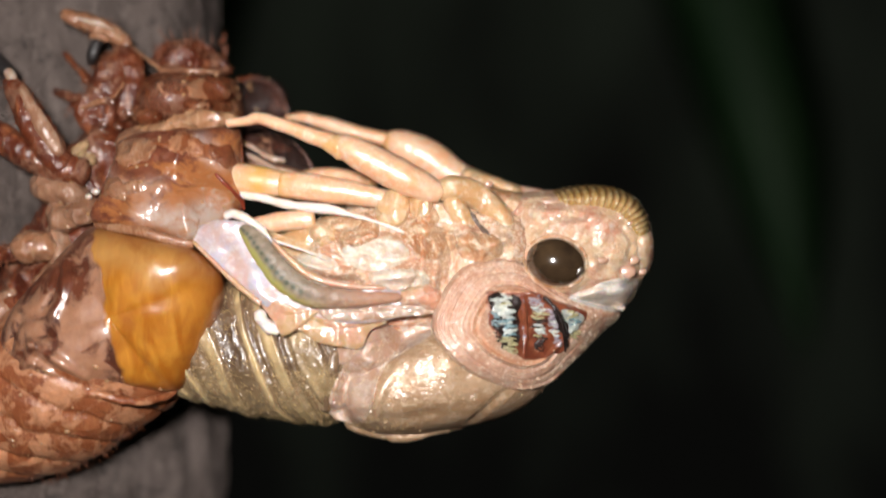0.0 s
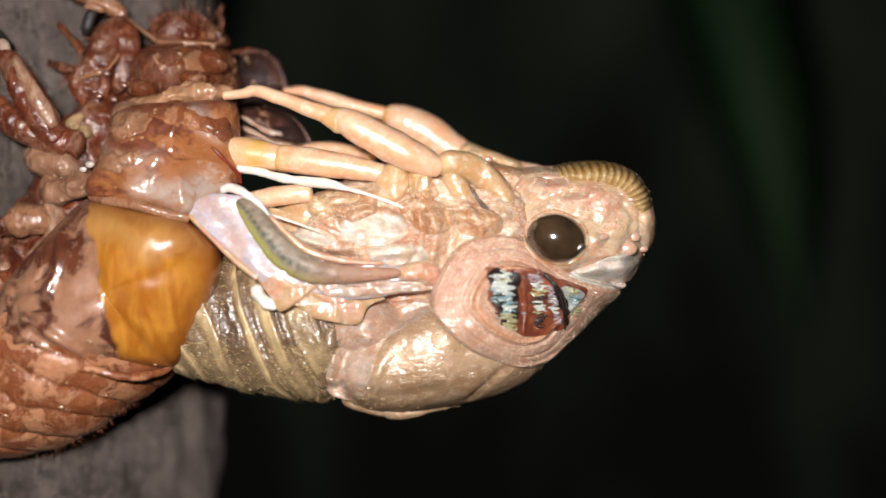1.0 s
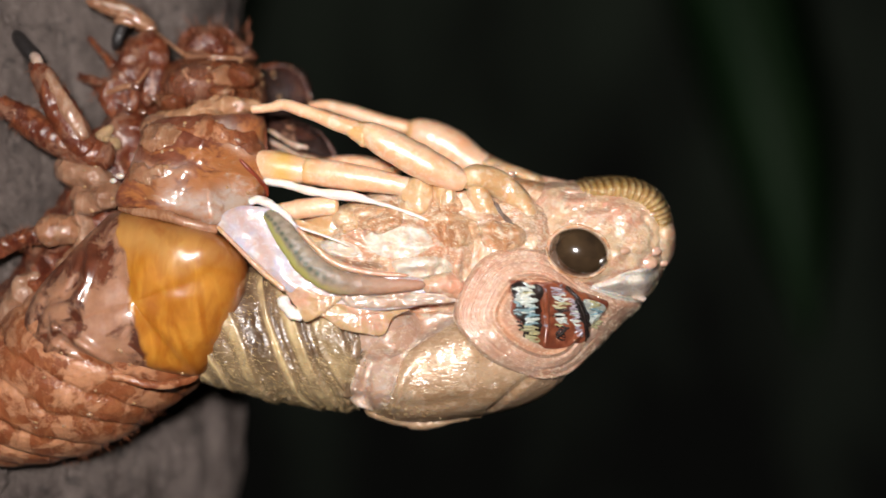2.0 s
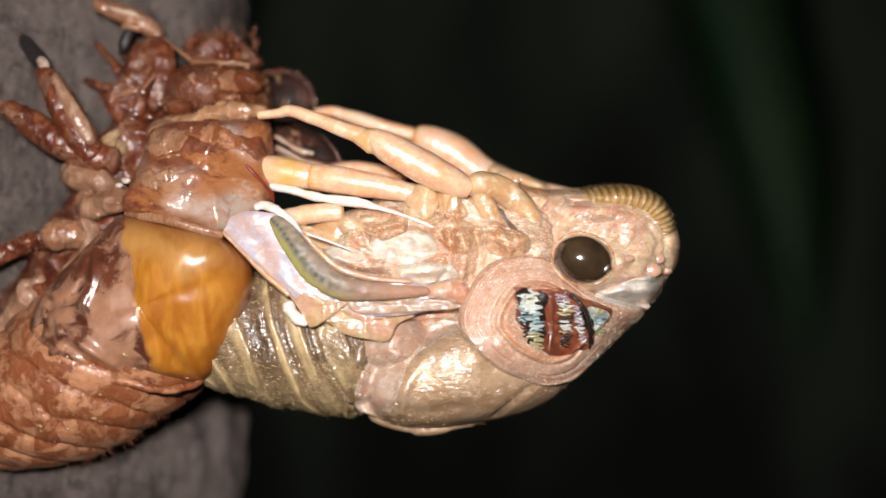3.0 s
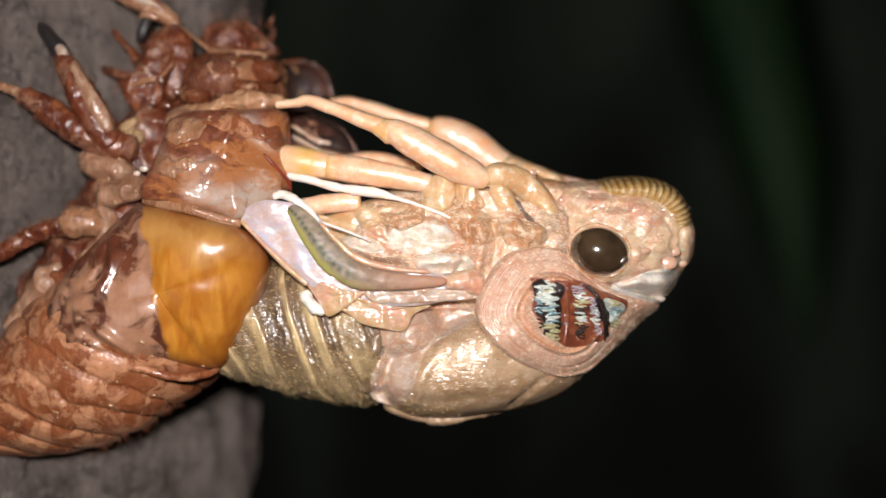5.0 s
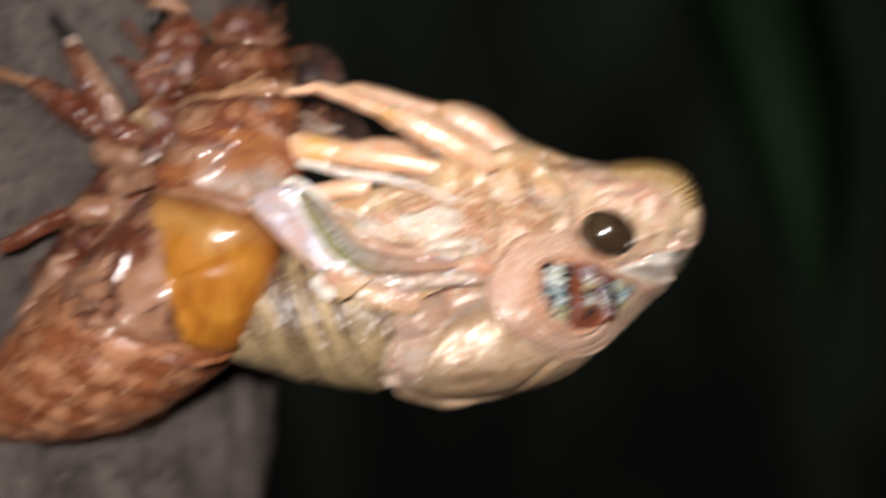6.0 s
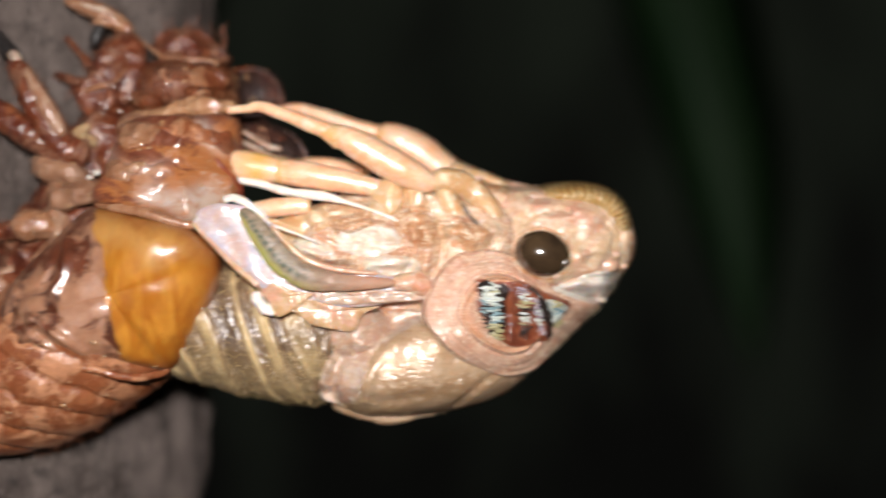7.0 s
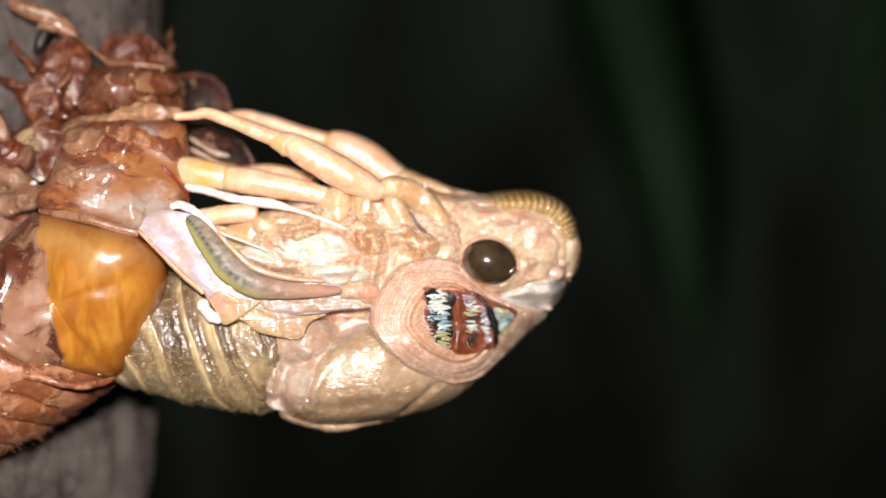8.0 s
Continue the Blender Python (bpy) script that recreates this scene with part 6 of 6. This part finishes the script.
def fringe(name, rows, count, long, side, seed, parent):
    """Short bristles standing off a limb, all in one mesh. side: -1 below, 1 above, 0 both."""
    rng = random.Random(seed)
    c = smooth_line(rows, 60)
    vs, fs = [], []
    for i in range(count):
        k = rng.randint(2, 57)
        t = c[k + 1, :3] - c[k - 1, :3]
        t /= np.linalg.norm(t)
        nrm = np.cross([0, 1, 0], t)
        sg = side if side else rng.choice((-1, 1))
        w = rng.uniform(-1.1, 1.1)
        d = sg * nrm * math.cos(w) + np.array([0, -1, 0]) * abs(math.sin(w))
        base = c[k, :3] + (sg * nrm * math.cos(w) * c[k, 3] + np.array([0, -1, 0]) * abs(math.sin(w)) * c[k, 4]) * 0.95
        tip = base + (d + t * rng.uniform(-0.6, 0.6)) * long * rng.uniform(0.5, 1.2)
        q = np.cross(d, t)
        r = 0.028
        b = len(vs)
        vs += [base + q * r, base - q * r * 0.5 + t * r, base - q * r * 0.5 - t * r, tip]
        fs += [[b, b + 1, b + 3], [b + 1, b + 2, b + 3], [b + 2, b, b + 3]]
    part(name, (np.array(vs), fs, {}), HAIR, parent)


def build_fringes():
    fringe("bristles", [(-18.39, -1.70, 5.08, 0.65, 0.8), (-19.94, -2.00, 7.73, 0.76, 0.85), (-21.39, -1.00, 9.99, 0.39, 0.5)], 90, 0.45, 0, 3, shell)
    fringe("bristles", [(-17.14, -1.40, 5.02, 0.71, 0.8), (-20.57, -1.80, 6.14, 0.76, 0.75), (-23.30, -1.60, 7.91, 0.38, 0.45)], 90, 0.45, 0, 4, shell)
    fringe("bristles", [(-20.82, -2.00, 1.00, 0.47, 0.6), (-22.23, -2.00, 0.64, 0.44, 0.5), (-23.68, -2.00, -0.19, 0.41, 0.45)], 60, 0.4, 0, 5, shell)
    fringe("bristles", [(-17.12, 0.60, 7.93, 1.22, 1), (-17.37, 0.80, 9.33, 0.98, 0.9), (-16.77, 1.20, 10.62, 0.80, 0.8), (-16.25, 1.60, 11.61, 0.62, 0.6)], 110, 0.4, 0, 6, shell)
    fringe("bristles", [(-18.38, 0.50, 7.59, 0.91, 0.42), (-17.13, 0.80, 9.45, 0.79, 0.43), (-15.95, 1.20, 11.64, 0.49, 0.37)], 120, 0.4, 0, 8, shell)
    fringe("bristles", [(-15.79, 1.80, 11.87, 0.28, 0.28), (-17.04, 1.40, 12.90, 0.52, 0.52), (-18.52, 1.00, 13.43, 0.43, 0.43)], 60, 0.35, 0, 9, shell)
    fringe("bristles", [(-16.23, -0.60, -3.72, 4.48, 4.2), (-18.01, -0.60, -5.02, 4.66, 4.6), (-20.04, -0.30, -6.47, 4.74, 4.6), (-22.48, 0.30, -7.97, 4.24, 4.2)], 160, 0.4, -1, 7, shell)


build_fringes()


def build_mud_and_glints():
    near = front_of(["neck_flap", "wing_case", "shell_head", "shell_abdomen", "hip_plate", "chin_plate", "shell_eye"])
    for k, (rim, m) in enumerate((([(-15.36, -3.00, 5.62), (-14.87, -3.00, 6.43), (-13.86, -3.00, 6.38), (-13.23, -3.00, 5.87), (-13.85, -3.00, 5.18), (-14.77, -3.00, 5.00)], SHELL_PALE), ([(-13.14, -3.00, 6.27), (-11.85, -3.00, 6.57), (-10.64, -3.00, 6.06), (-10.17, -3.00, 5.37), (-11.27, -3.00, 5.54), (-12.42, -3.00, 5.76)], SHELL),
                                  ([(-15.80, -3.00, 3.90), (-15.29, -3.00, 4.53), (-14.28, -3.00, 4.31), (-13.56, -3.00, 3.91), (-14.42, -3.00, 3.56), (-15.28, -3.00, 3.38)], SHELL_PALE),
                                  ([(-10.84, -3.00, 5.80), (-9.83, -3.00, 6.24), (-9.31, -3.00, 5.78), (-9.39, -3.00, 5.03), (-10.11, -3.00, 5.03)], SHELL_HEAD), ([(-12.10, 0.00, 9.55), (-11.13, 0.00, 9.68), (-10.59, 0.00, 9.20), (-11.12, 0.00, 8.65), (-11.91, 0.00, 8.77)], SHELL_PALE))):
        part("mud_patch", laid(rim, near, 0.16, 0.15, 18, 90, lambda r, t, p: (0.14 * ridged(p * np.array([1, 0, 1]), 1.1, 4 + k) * (1 - r ** 3), {}), 2.2, 0.35), m, shell)
    # tiny shiny beads scattered over the shell to give it highlights
    rng = random.Random(12)
    for (x0, z0, x1, z1), count in (((-16.5, 2.6, -9.2, 8.5), 26), ((-13.5, 7.8, -8.5, 11.2), 20), ((-20.0, 2.0, -16.4, 5.6), 14), ((-20.5, -9.5, -13.0, -4.5), 16)):
        for i in range(count):
            x, z = rng.uniform(x0, x1), rng.uniform(z0, z1)
            y = near(x, z, 99)
            if y < 90:
                r = rng.uniform(0.05, 0.13)
                part("glint_drop", ball((x, y + 0.3 * r, z), r * rng.uniform(1.0, 1.8), r, r, rng.uniform(-40, 40), 8, 10), DROP, shell)


build_mud_and_glints()


def build_threads():
    part("white_thread", tube([(-9.27, -2.60, 3.60, 0.17), (-8.14, -2.90, 3.41, 0.23), (-7.41, -3.00, 3.18, 0.17), (-6.39, -3.20, 2.94, 0.26), (-4.94, -3.50, 2.78, 0.23), (-3.78, -3.80, 2.51, 0.14), (-2.36, -4.10, 2.05, 0.11), (-1.23, -4.30, 1.62, 0.08), (-0.45, -4.40, 1.26, 0.04)], 120, 14, lumps(0.07, 1.0)), WHITE, shell, "white breathing-tube lining pulled out of the body")
    part("white_thread", tube([(-7.97, -4.20, 1.43, 0.08), (-6.83, -4.30, 1.04, 0.07), (-5.70, -4.40, 0.64, 0.06), (-4.80, -4.50, 0.25, 0.03)], 40, 8), WHITE, shell)
    # white lumps that stand for glints on the pale hip membrane
    for q, r in (((-16.59, -2.60, 3.92), 0.25), ((-16.94, -2.60, 3.68), 0.2), ((-17.39, -2.40, 2.99), 0.25), ((-17.51, -2.40, 2.62), 0.18)):
        part("glint_lump", ball(q, r * 0.95, r * 0.6, r * 0.7, 0, 12, 14), LIP, shell)
    for k, q in enumerate(((-17.96, -0.80, 6.26), (-17.49, -1.00, 5.74), (-13.60, -3.40, 5.66))):
        p, f, a = ball(q, 0.55, 0.35, 0.35, -35 + 50 * k, 18, 22)
        p = p + 0.10 * np.stack([fractal(p, 1.5, k + s) for s in (1, 4, 7)], 1)
        part("soil_crumb", (p, f, a), CRUMB, shell)


build_threads()


def motions():
    """The camera alone moves; the insect hangs still."""


motions()
